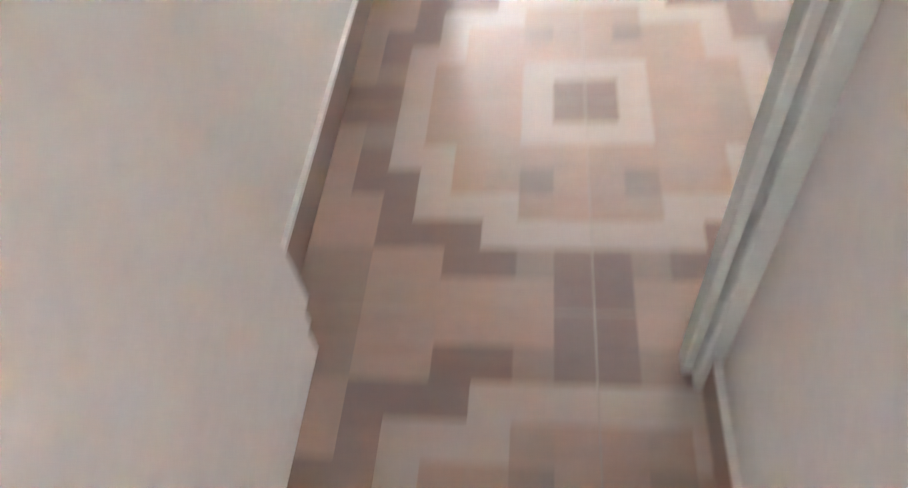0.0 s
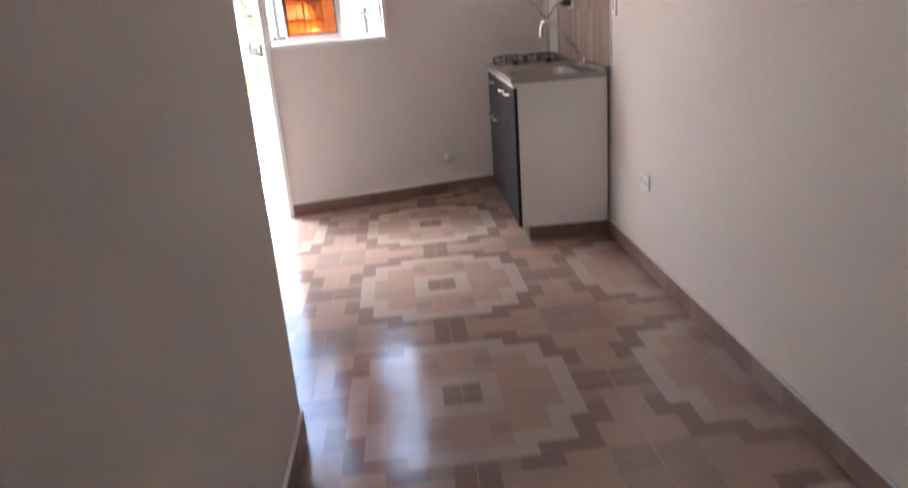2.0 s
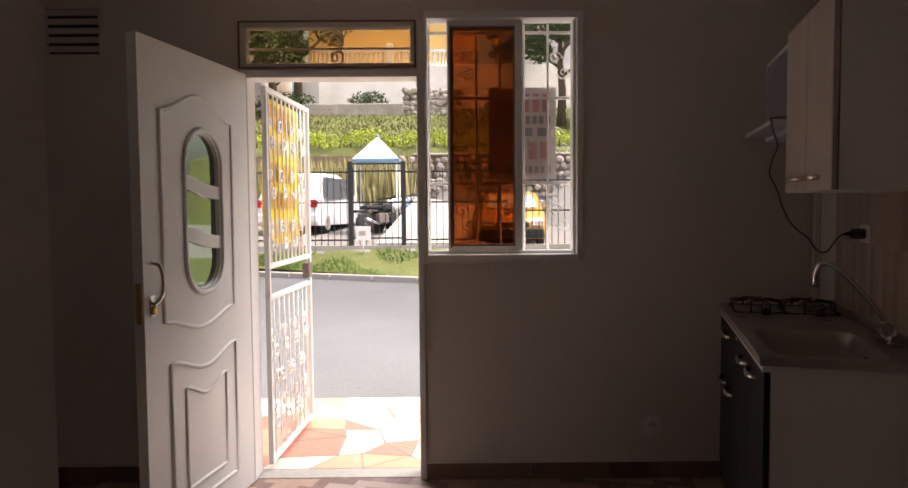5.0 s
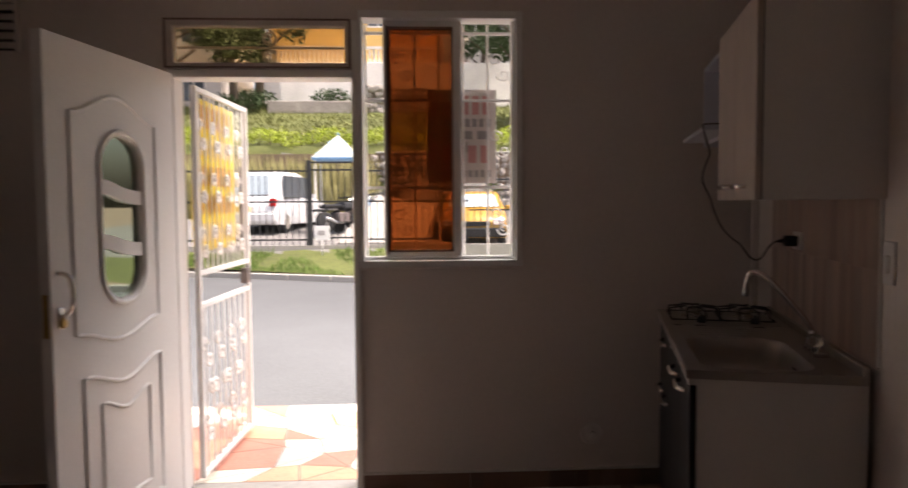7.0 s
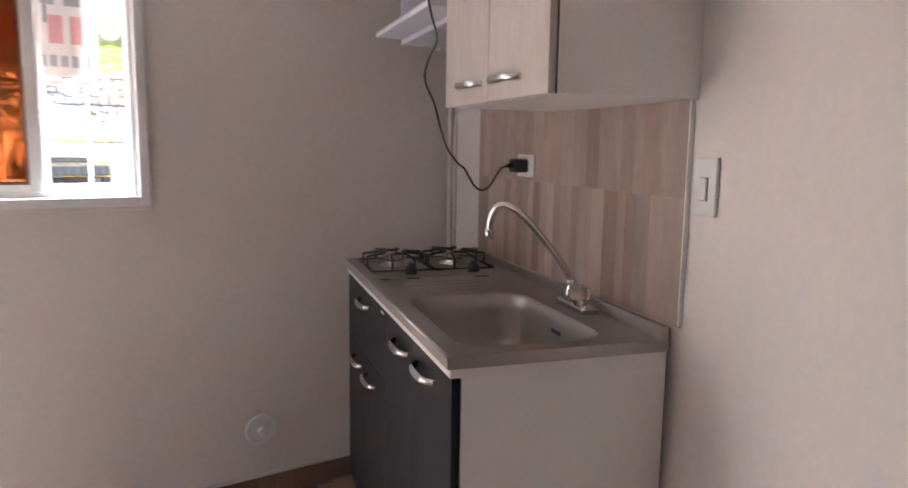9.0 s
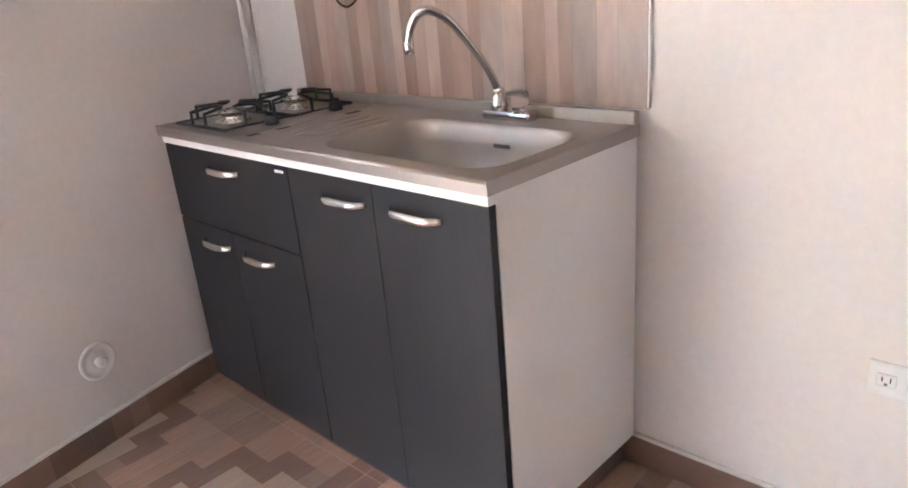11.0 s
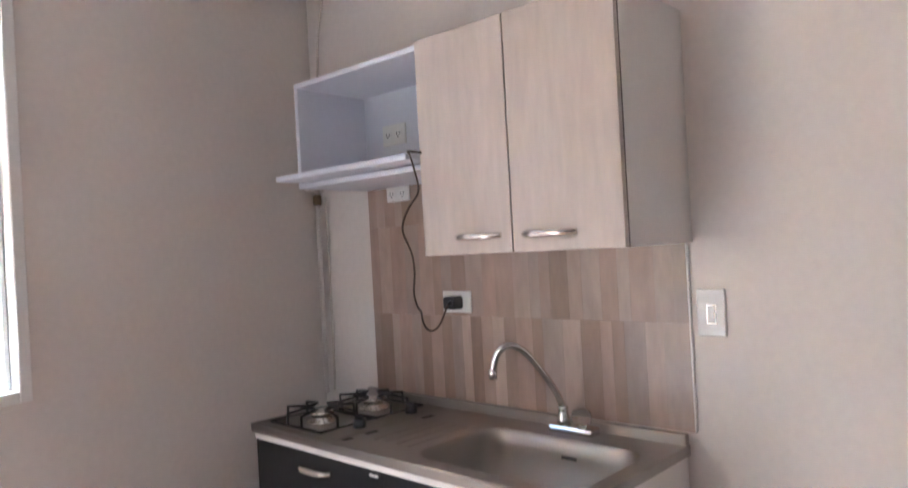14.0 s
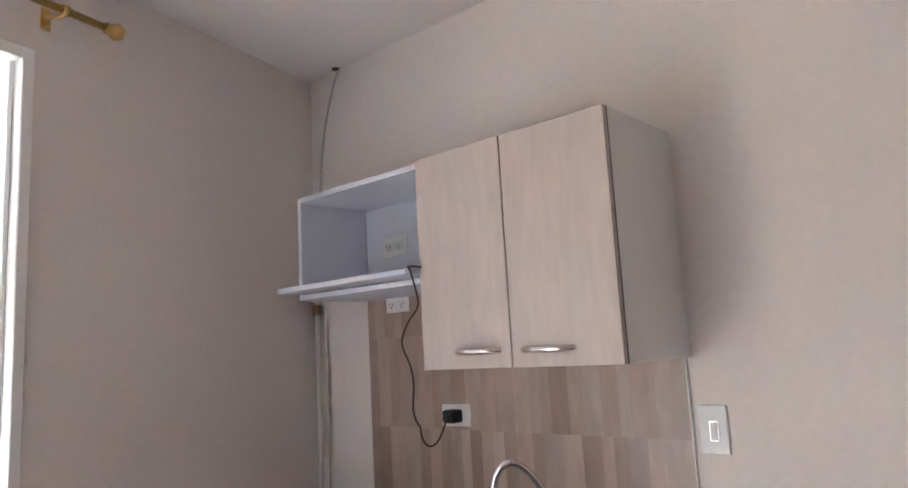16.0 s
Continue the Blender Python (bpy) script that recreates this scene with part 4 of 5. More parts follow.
# rising ground behind the kerb, lawn bank at the back
bm = bmesh.new()
NU, NV = 44, 60
rows = []
for j in range(NV + 1):
    row = []
    for i in range(NU + 1):
        u = -26 + 44 * i / NU
        s = j / NV
        v0 = kerb_v(u) + 0.14
        v = v0 + (34 - v0) * s
        row.append(bm.verts.new((u, v, gz(u, v) + 0.03 * noise.noise((u * 0.8, v * 0.8, 0)))))
    rows.append(row)
for j in range(NV):
    for i in range(NU):
        f = bm.faces.new((rows[j][i], rows[j][i + 1], rows[j + 1][i + 1], rows[j + 1][i]))
        f.smooth = True
        c = f.calc_center_median()
        f.material_index = 0 if c.y > 22.2 or c.y < FV - 0.2 else 1
M_YARD = material("yard_asphalt", (0.19, 0.18, 0.17), 0.9, vary=0.3, scale=0.8, fine=25, bump=0.4)
solid("verge", bm, [M_GRASS, M_YARD], "patchy lawn verge, concrete yard and grass bank", "ground", FW, "structure")


def leaf_cloud(bm, centre, radius, count, size, rng, squash=(1, 1, 1)):
    """Loose small leaves round a centre, with an uneven edge."""
    for _ in range(count):
        d = Vector((rng.gauss(0, 1), rng.gauss(0, 1), rng.gauss(0, 1))).normalized()
        r = radius * (0.35 + 0.65 * rng.random() ** 0.5) * (0.8 + 0.35 * noise.noise(d * 2.1 + Vector(centre)))
        p = Vector(centre) + Vector((d.x * squash[0], d.y * squash[1], d.z * squash[2])) * r
        a = Vector((rng.gauss(0, 1), rng.gauss(0, 1), rng.gauss(0, 0.7))).normalized() * size * rng.uniform(0.6, 1.3)
        b = a.cross(Vector((rng.gauss(0, 1), rng.gauss(0, 1), rng.gauss(0, 1)))).normalized() * size * 0.45
        bm.faces.new([bm.verts.new(q) for q in (p - a, p + b, p + a, p - b)])


def tree(u, v, z, h, crown, seed, label, n=1600):
    rng = random.Random(seed)
    t = thing("tree", label, "tree", FW @ Matrix.Translation((u, v, z)), "trees on the bank")
    bm = bmesh.new()
    bm_tube(bm, [(0, 0, -0.2), (0.05, 0, h * 0.25), (-0.05, 0.05, h * 0.5), (0.02, 0, h * 0.85)], [h * 0.035, h * 0.028, h * 0.02, h * 0.006], 8)
    tips = []
    for k in range(7):
        a = k * 2.4
        z0 = h * (0.35 + 0.06 * k)
        e = Vector((math.cos(a) * crown * 0.7, math.sin(a) * crown * 0.7, z0 + h * 0.22))
        bm_tube(bm, [(0, 0, z0), e * 0.5 + Vector((0, 0, z0 * 0.45)), e], [h * 0.014, h * 0.009, h * 0.003], 6)
        tips.append(e)
    part("trunk", bm, M_BARK, t)
    bm = bmesh.new()
    for e in tips + [Vector((0, 0, h * 0.9)), Vector((0, 0, h * 0.7))]:
        leaf_cloud(bm, e, crown * rng.uniform(0.4, 0.6), n // 9, crown * 0.07, rng, (1, 1, 0.75))
    part("crown", bm, M_LEAF, t)


# grass on the verge in tufts
rng = random.Random(3)
bm = bmesh.new()
for _ in range(9000):
    u = rng.uniform(-7, 3.5)
    v = kerb_v(u) + 0.15 + rng.random() ** 1.3 * (FV - 0.3 - kerb_v(u))
    if noise.noise((u * 0.9, v * 0.9, 3)) < -0.12:
        continue
    z = gz(u, v)
    hgt = rng.uniform(0.04, 0.13)
    a = rng.uniform(0, 6.28)
    dx, dy = math.cos(a) * 0.012, math.sin(a) * 0.012
    lx, ly = rng.uniform(-0.05, 0.05), rng.uniform(-0.05, 0.05)
    bm.faces.new([bm.verts.new(q) for q in ((u - dx, v - dy, z - 0.01), (u + dx, v + dy, z - 0.01), (u + lx, v + ly, z + hgt))])
solid("verge_grass", bm, M_BLADE, "short uneven grass on the street verge", "grass", FW, "stuff")

# hedge along the top of the retaining wall
hd_ = thing("hedge", "bright green clipped hedge above the stone wall", "hedge", FW)
bm = bmesh.new()
for k in range(60):
    u = -12 + k * 0.26
    leaf_cloud(bm, (u, 23.0 + 0.3 * math.sin(k), gz(u, 23.0) + 0.30 + 0.12 * math.sin(k * 0.7) + 0.05 * math.sin(k * 2.3)), 0.5, 150, 0.05, rng, (1, 0.9, 0.72))
part("foliage", bm, M_HEDGE, hd_)
bm = bmesh.new()
for k in range(40):
    u = -12 + k * 0.39
    bm_tube(bm, [(u, 23.0, gz(u, 23.0) - 0.1), (u + 0.05, 23.0, gz(u, 23.0) + 0.5)], [0.03, 0.012], 5)
part("stems", bm, M_BARK, hd_)

# reeds in front of the wall on the left
bm = bmesh.new()
for _ in range(3500):
    u = rng.uniform(-14, -2.6)
    v = rng.uniform(20.6, 21.9)
    z = gz(u, v)
    hgt = rng.uniform(1.1, 2.3)
    dx = rng.uniform(0.01, 0.022)
    lx, ly = rng.uniform(-0.25, 0.25), rng.uniform(-0.25, 0.1)
    bm.faces.new([bm.verts.new(q) for q in ((u - dx, v, z - 0.05), (u + dx, v, z - 0.05), (u + lx * 0.5 + dx, v + ly * 0.4, z + hgt * 0.7), (u + lx, v + ly, z + hgt))])
solid("reeds", bm, M_REED, "dry yellow-green reeds before the stone wall", "reeds", FW, "stuff")

# rubble retaining wall
rw = thing("stone_wall", "rubble field-stone retaining wall under the hedge", "wall", FW)
part("core", box(-14, 10, 22.25, 22.7, -0.1, 3.2), M_SOIL, rw)
prot = []
for s in range(5):
    bm = bmesh.new()
    bmesh.ops.create_icosphere(bm, subdivisions=1, radius=1)
    for w in bm.verts:
        w.co *= 1 + 0.35 * noise.noise(w.co * 1.7 + Vector((s * 5, 0, 0)))
        w.co.y *= 0.6
    prot.append(mesh_of("stone", bm, M_STONE))
z = 0.95
cnt = 0
while z < 3.2:
    u = -3.4 + rng.uniform(0, 0.3)
    while u < 4.2 and cnt < 290:
        r = rng.uniform(0.11, 0.21)
        ob = new("stone", prot[rng.randrange(5)])
        ob.parent = rw
        ob.matrix_local = Matrix.Translation((u, 22.22 - rng.uniform(0, 0.06), z + rng.uniform(-0.03, 0.03))) @ Matrix.Rotation(rng.uniform(0, 6.28), 4, "Y") @ Matrix.Diagonal((r, r * 0.9, r * 0.8, 1))
        u += r * 1.9
        cnt += 1
    z += 0.26
part("coping", box(-2.6, 10, 22.15, 22.75, 3.2, 3.28, 0.02, 1), M_CONC, rw, "mossy concrete coping")

# fence with gate panel
fn = thing("street_fence", "black iron railing along the yard", "fence", FW)
for u in (-9.5, -7.2, -4.9, -3.44, -2.28, -0.2, 1.8, 3.8):
    tall = u in (-3.44, -2.28)
    w = 0.05 if tall else 0.035
    part("post", box(u - w, u + w, FV - w, FV + w, gz(u, FV) - 0.1, gz(u, FV) + (1.88 if tall else 1.74)), M_IRON, fn)
for u0, u1, zs in ((-9.5, -3.49, (0.62, 1.44, 2.10)), (-3.39, -2.33, (0.66, 1.44, 2.12, 2.28)), (-2.23, 0.0, (0.62, 1.44, 2.10)), (0.0, 3.8, (0.42, 1.24, 1.90))):
    for z in zs:
        part("rail", box(u0, u1, FV - 0.014, FV + 0.014, z - 0.018, z + 0.018), M_IRON, fn)
for k in range(95):
    u = -9.4 + k * 0.14
    z = 0.0 if u < 0 else -0.2
    part("bar", box(u - 0.008, u + 0.008, FV - 0.008, FV + 0.008, 0.5 + z, 2.2 + z), M_IRON, fn)
part("plinth", box(-9.5, 3.8, FV - 0.07, FV + 0.07, -0.05, 0.5), M_CONC, fn, "low concrete plinth")
sg = thing("verge_sign", "small white sign board on a thin post", "sign", FW @ Matrix.Translation((-3.12, 11.6, gz(-3.12, 11.6))))
part("post", tube([(0, 0, -0.1), (0, 0, 0.55)], 0.015, 6), M_WHITE, sg)
part("board", box(-0.16, 0.16, -0.02, -0.005, 0.32, 0.62, 0.004, 1), M_PLATE, sg)
part("print", box(-0.09, 0.05, -0.023, -0.0205, 0.42, 0.52), M_INK, sg, "illegible dark print")

# pyramid roof of the guard booth
bt = thing("guard_booth", "small booth with a pale blue pyramid roof", "booth", FW @ Matrix.Translation((-3.2, 15.6, gz(-3.2, 15.6))))
bm = bmesh.new()
base = [bm.verts.new((x, y, 1.97)) for x, y in ((-0.60, -0.60), (0.60, -0.60), (0.60, 0.60), (-0.60, 0.60))]
ap = bm.verts.new((0, 0, 2.60))
for k in range(4):
    bm.faces.new((base[k], base[(k + 1) % 4], ap))
bm.faces.new(base[::-1])
part("roof", bm, M_TENT, bt)
bm = bmesh.new()
for k, (z0, z1) in enumerate(((2.34, 2.44), (2.05, 2.10))):
    ra = [[bm.verts.new((x * 0.605 * (2.60 - z) / 0.63, y * 0.605 * (2.60 - z) / 0.63, z + 0.006)) for x, y in ((-1, -1), (1, -1), (1, 1), (-1, 1))] for z in (z0, z1)]
    for q in range(4):
        bm.faces.new((ra[0][q], ra[0][(q + 1) % 4], ra[1][(q + 1) % 4], ra[1][q]))
stripe = part("stripe", bm, M_STRIPE, bt, "pale blue stripes on the roof")
stripe.modifiers.new("thick", "SOLIDIFY").thickness = 0.004
part("fascia", box(-0.62, 0.62, -0.62, 0.62, 1.90, 1.97, 0.005, 1), M_BLUE, bt, "blue painted fascia")
for x in (-0.54, 0.54):
    for y in (-0.54, 0.54):
        part("post", tube([(x, y, -0.3), (x, y, 1.9)], 0.018, 8), M_WHITE, bt)
part("finial", lathe([(0.03, 2.57), (0.03, 2.62), (0.01, 2.66)], 8), M_BLUE, bt)


def car(name, label, m, paint, length=4.1, width=1.7, height=1.48):
    """A hatchback; x is its length, tail at -x."""
    c = thing(name, label, "car", m)
    L, W = length / 2, width / 2
    prof = [(-L, 0.32), (-L - 0.02, 0.62), (-L + 0.05, 0.92), (-L + 0.22, 1.02), (-L + 0.42, height - 0.08), (-L + 0.75, height), (0.15, height), (0.55, height - 0.06), (1.05, 1.0), (L - 0.25, 0.86), (L - 0.02, 0.66), (L, 0.4), (L - 0.1, 0.26), (-L + 0.1, 0.26)]
    bm = bmesh.new()
    sides = []
    for s in (-1, -0.9, 0.9, 1):
        row = []
        for x, z in prof:
            tuck = 0.16 * max(0, (z - 0.95) / 0.55)
            y = s * (W - tuck)
            k = 0.94 if abs(s) == 1 else 1.0
            row.append(bm.verts.new((x * (0.985 if abs(s) == 1 else 1), y, 0.26 + (z - 0.26) * (k if z > 0.5 else 1))))
        sides.append(row)
    n = len(prof)
    for a, b in zip(sides, sides[1:]):
        for k in range(n):
            bm.faces.new((a[k], a[(k + 1) % n], b[(k + 1) % n], b[k])).smooth = True
    bm.faces.new(sides[0])
    bm.faces.new(sides[-1][::-1])
    part("body", bm, paint, c)
    for s in (-1, 1):
        y = s * (W - 0.075)
        for x0, x1 in ((-L + 0.62, -0.12), (-0.06, 0.62)):
            bm = bmesh.new()
            q = [(x0, 0.98, 0.0), (x1 + (0.22 if x1 > 0 else 0), 0.98, 0.0), (x1 - (0.05 if x1 > 0 else 0), height - 0.13, 0.07), (x0 + (0.18 if x1 < 0 else 0), height - 0.13, 0.07)]
            a = [bm.verts.new((x, y - s * t + s * 0.062, z)) for x, z, t in q]
            b = [bm.verts.new((x, y - s * t + s * 0.01, z)) for x, z, t in q]
            bm.faces.new(a), bm.faces.new(b[::-1])
            for k in range(4):
                bm.faces.new((a[k], a[(k + 1) % 4], b[(k + 1) % 4], b[k]))
            part("side_window", bm, M_CARGLASS, c)
        part("tail_lamp", box(-L - 0.035, -L + 0.10, s * (W - 0.20), s * (W - 0.015), 0.74, 0.94, 0.02, 2), M_LAMPRED, c, "red tail lamp")
        part("mirror", box(0.55, 0.68, s * (W + 0.0), s * (W + 0.15), 0.96, 1.08, 0.02, 2), paint, c)
        for x in (-L + 0.72, L - 0.75):
            wh = part("wheel", lathe([(0.20, -0.1), (0.31, -0.09), (0.32, 0), (0.31, 0.09), (0.20, 0.1)], 20, Matrix.Translation((x, s * (W - 0.10), 0.32)) @ Matrix.Rotation(radians(90), 4, "X")), M_TYRE, c, "black tyre")
            part("rim", lathe([(0.2, -0.105), (0.19, 0), (0.2, 0.105)], 14, Matrix.Translation((x, s * (W - 0.095), 0.32)) @ Matrix.Rotation(radians(90), 4, "X")), M_NICKEL, wh)
    bm = bmesh.new()
    q = [(-L + 0.19, -0.62, 1.04), (-L + 0.19, 0.62, 1.04), (-L + 0.38, 0.55, height - 0.13), (-L + 0.38, -0.55, height - 0.13)]
    a = [bm.verts.new((x - 0.012, y, z)) for x, y, z in q]
    b = [bm.verts.new((x + 0.03, y, z)) for x, y, z in q]
    bm.faces.new(a), bm.faces.new(b[::-1])
    for k in range(4):
        bm.faces.new((a[k], a[(k + 1) % 4], b[(k + 1) % 4], b[k]))
    part("rear_window", bm, M_SCREEN if length > 4 else M_CARGLASS, c)
    bm = bmesh.new()
    q = [(1.0, -0.66, 1.03), (1.0, 0.66, 1.03), (0.6, 0.56, height - 0.1), (0.6, -0.56, height - 0.1)]
    a = [bm.verts.new((x + 0.03, y, z + 0.02)) for x, y, z in q]
    b = [bm.verts.new((x - 0.05, y, z - 0.02)) for x, y, z in q]
    bm.faces.new(a), bm.faces.new(b[::-1])
    for k in range(4):
        bm.faces.new((a[k], a[(k + 1) % 4], b[(k + 1) % 4], b[k]))
    part("windscreen", bm, M_SCREEN, c, "windscreen with the reflected sky in its pale colour")
    part("front_bumper", box(L - 0.12, L + 0.06, -W + 0.04, W - 0.04, 0.28, 0.52, 0.04, 2), M_TYRE, c, "dark front bumper")
    part("grille", box(L - 0.06, L + 0.03, -0.42, 0.42, 0.56, 0.68, 0.01, 1), M_TYRE, c)
    for s in (-1, 1):
        part("headlamp", box(L - 0.16, L + 0.015, s * (W - 0.36), s * (W - 0.05), 0.58, 0.72, 0.03, 2), M_CHROME, c, "clear headlamp")
    part("bumper", box(-L - 0.06, -L + 0.1, -W + 0.03, W - 0.03, 0.34, 0.56, 0.03, 2), paint, c)
    part("number_plate", box(-L - 0.075, -L - 0.058, -0.2, 0.2, 0.60, 0.74), M_NUMBER, c, "yellow number plate")
    return c


car("parked_car", "white parked hatchback with red tail lamps behind the railing", FW @ Matrix.Translation((-5.2, 17.1, gz(-5.6, 15.5) - 0.02)) @ Matrix.Rotation(radians(80), 4, "Z"), M_CARWHITE, 4.2, 1.76, 1.68)
car("parked_taxi", "yellow parked taxi facing the street behind the railing", FW @ Matrix.Translation((0.42, 16.1, gz(0.4, 14.6) - 0.02)) @ Matrix.Rotation(radians(266), 4, "Z"), M_CARYEL, 3.7, 1.66, 1.46)


def motorcycle(m, label, tank):
    c = thing("motorcycle", label, "motorcycle", m, "motorcycles in the yard")
    for x in (-0.62, 0.62):
        R_ = Matrix.Translation((x, 0, 0.3)) @ Matrix.Rotation(radians(90), 4, "X")
        w = part("wheel", lathe([(0.22, -0.05), (0.29, -0.045), (0.3, 0), (0.29, 0.045), (0.22, 0.05)], 18, R_), M_TYRE, c)
        part("hub", lathe([(0.06, -0.06), (0.06, 0.06)], 10, R_), M_NICKEL, w)
    part("engine", box(-0.2, 0.2, -0.12, 0.12, 0.28, 0.56, 0.04, 2), M_EDGE, c)
    part("tank", box(-0.02, 0.38, -0.13, 0.13, 0.62, 0.84, 0.07, 3), tank, c)
    part("seat", box(-0.65, 0.0, -0.12, 0.12, 0.68, 0.78, 0.04, 2), M_RUBBER, c)
    part("fork", tube([(0.62, 0.06, 0.3), (0.42, 0.06, 0.95)], 0.022, 8), M_CHROME, c)
    part("fork", tube([(0.62, -0.06, 0.3), (0.42, -0.06, 0.95)], 0.022, 8), M_CHROME, c)
    part("handlebar", tube([(0.3, -0.36, 1.0), (0.4, -0.12, 0.98), (0.4, 0.12, 0.98), (0.3, 0.36, 1.0)], 0.014, 8), M_IRON, c)
    part("headlamp", lathe([(0.03, -0.08), (0.09, 0.0), (0.095, 0.04)], 14, Matrix.Translation((0.5, 0, 0.88)) @ Matrix.Rotation(radians(90), 4, "Y")), M_CHROME, c)
    part("exhaust", tube([(0.1, -0.14, 0.3), (-0.3, -0.16, 0.28), (-0.75, -0.17, 0.42)], [0.02, 0.03, 0.045], 10), M_CHROME, c)
    part("mudguard", box(-0.95, -0.5, -0.07, 0.07, 0.60, 0.66, 0.02, 2), tank, c)


for k, (u, v, tk) in enumerate(((-3.05, 15.2, M_IRON), (-2.85, 15.8, M_CARWHITE), (-2.6, 16.4, M_BLUE), (-2.35, 17.0, M_IRON))):
    motorcycle(FW @ Matrix.Translation((u, v, gz(u, v))) @ Matrix.Rotation(radians(52 + 6 * k), 4, "Z") @ Matrix.Rotation(radians(-8), 4, "X"), "parked motorcycle leaning on its stand in the yard", tk)

# white garden wall and houses up the slope
solid("garden_wall", box(-8.0, 12, 33.0, 33.3, 5.5, 8.6, 0.02, 1), M_HOUSEW, "white rendered garden wall above the lawn", "wall", FW)


def house(name, label, u0, u1, v0, v1, z0, z1, wall, roof, cols, rows_, seedz=0.0):
    h = thing(name, label, "house", FW)
    part("wall", box(u0, u1, v0, v1, z0, z1), wall, h)
    part("roof", box(u0 - 0.5, u1 + 0.5, v0 - 0.6, v1 + 0.4, z1, z1 + 0.25, 0.03, 1), roof, h)
    for i in range(cols):
        for j in range(rows_):
            u = u0 + (u1 - u0) * (i + 0.5) / cols
            z = z0 + (z1 - z0) * (j + 0.35) / rows_
            w = part("window", box(u - 0.62, u + 0.62, v0 - 0.05, v0 + 0.02, z, z + 1.3), M_WHITE, h)
            for s in (-1, 1):
                part("pane", box(u + s * 0.3 - 0.26, u + s * 0.3 + 0.26, v0 - 0.07, v0 - 0.045, z + 0.08, z + 1.22), M_CARGLASS, w)
    return h


hy = house("house", "yellow rendered house with a balustraded terrace up the slope", -9.5, 0.4, 38.5, 46, 6.5, 14.2, M_HOUSEY, M_ROOFT, 4, 2)
bal = part("terrace", box(-9.5, 0.4, 36.2, 38.5, 8.95, 9.25), M_HOUSEW, hy, "white terrace slab")
part("terrace_front", box(-9.5, 0.4, 36.2, 36.5, 5.5, 8.95), M_HOUSEW, hy)
part("handrail", box(-9.5, 0.4, 36.25, 36.5, 10.0, 10.13), M_HOUSEW, hy)
BAL = mesh_of("baluster", lathe([(0.07, 0), (0.09, 0.15), (0.05, 0.3), (0.09, 0.5), (0.05, 0.72), (0.08, 0.76)], 8), M_HOUSEW)
for k in range(38):
    ob = new("baluster", BAL)
    ob.parent = hy
    ob.location = (-9.3 + k * 0.255, 36.37, 9.25)
for u in (-9.4, -4.6, 0.25):
    part("pier", box(u - 0.18, u + 0.18, 36.2, 36.56, 9.25, 10.45, 0.03, 1), M_HOUSEW, hy)
house("house", "white rendered house with barred windows beside the slope", 1.8, 12, 36, 44, 5.5, 12.5, M_HOUSEW, M_ROOFT, 4, 2)
house("house", "pale rendered house among trees on the slope", -24, -12, 37, 45, 6, 12.5, M_HOUSEW, M_ROOFT, 4, 2)
for k, (u, v, hh, cr) in enumerate(((-12.4, 30.5, 6.5, 2.4), (-15.5, 29, 6.5, 2.6), (3.6, 27.5, 6.0, 2.1), (6.2, 26.5, 6.5, 2.4), (2.4, 33.6, 5.0, 1.7), (-10.6, 33.8, 6.0, 2.0), (-9.4, 34.6, 8.0, 2.6), (-9.6, 30.4, 4.2, 1.5))):
    tree(u, v, gz(u, v), hh, cr, 20 + k, "leafy green garden tree on the bank", 2800)
for k, (u, v) in enumerate(((-9.9, 30.2), (-9.0, 31.0), (-8.6, 31.8), (-9.4, 32.2), (-5.6, 31.9), (-5.0, 32.2), (1.2, 30.5))):
    sb = thing("shrub", "dark green shrub at the foot of the garden wall", "shrub", FW @ Matrix.Translation((u, v, gz(u, v))), "shrubs on the bank")
    bm = bmesh.new()
    leaf_cloud(bm, (0, 0, 0.5), 0.75, 420, 0.09, rng, (1.2, 1, 0.8))
    part("foliage", bm, M_LEAF, sb)
    part("stem", tube([(0, 0, -0.1), (0.03, 0, 0.5)], [0.04, 0.02], 6), M_BARK, sb)

# concrete ramp beside the motorcycles and a low planter on the bank
bm = bmesh.new()
pts = [(-2.95, 12.5, 0.52), (-1.0, 12.5, 0.52), (-0.5, 17.4, 1.35), (-2.25, 17.4, 1.65)]
up_ = [bm.verts.new(p) for p in pts]
dn_ = [bm.verts.new((p[0], p[1], -0.1)) for p in pts]
bm.faces.new(up_), bm.faces.new(dn_[::-1])
for k in range(4):
    bm.faces.new((up_[k], up_[(k + 1) % 4], dn_[(k + 1) % 4], dn_[k]))
solid("yard_ramp", bm, M_CONC, "pale concrete ramp rising behind the railing", "ramp", FW, "structure")
solid("planter_wall", box(-8.2, -3.5, 30.8, 31.15, 5.0, 6.35, 0.04, 2), M_STONE, "low grey stone planter wall on the bank", "wall", FW)
rub = thing("rubble_wall", "rough grey rubble stone wall at the end of the planter", "wall", FW)
part("core", box(-3.45, -0.6, 31.0, 31.5, 5.0, 6.95), M_SOIL, rub)
rng = random.Random(17)
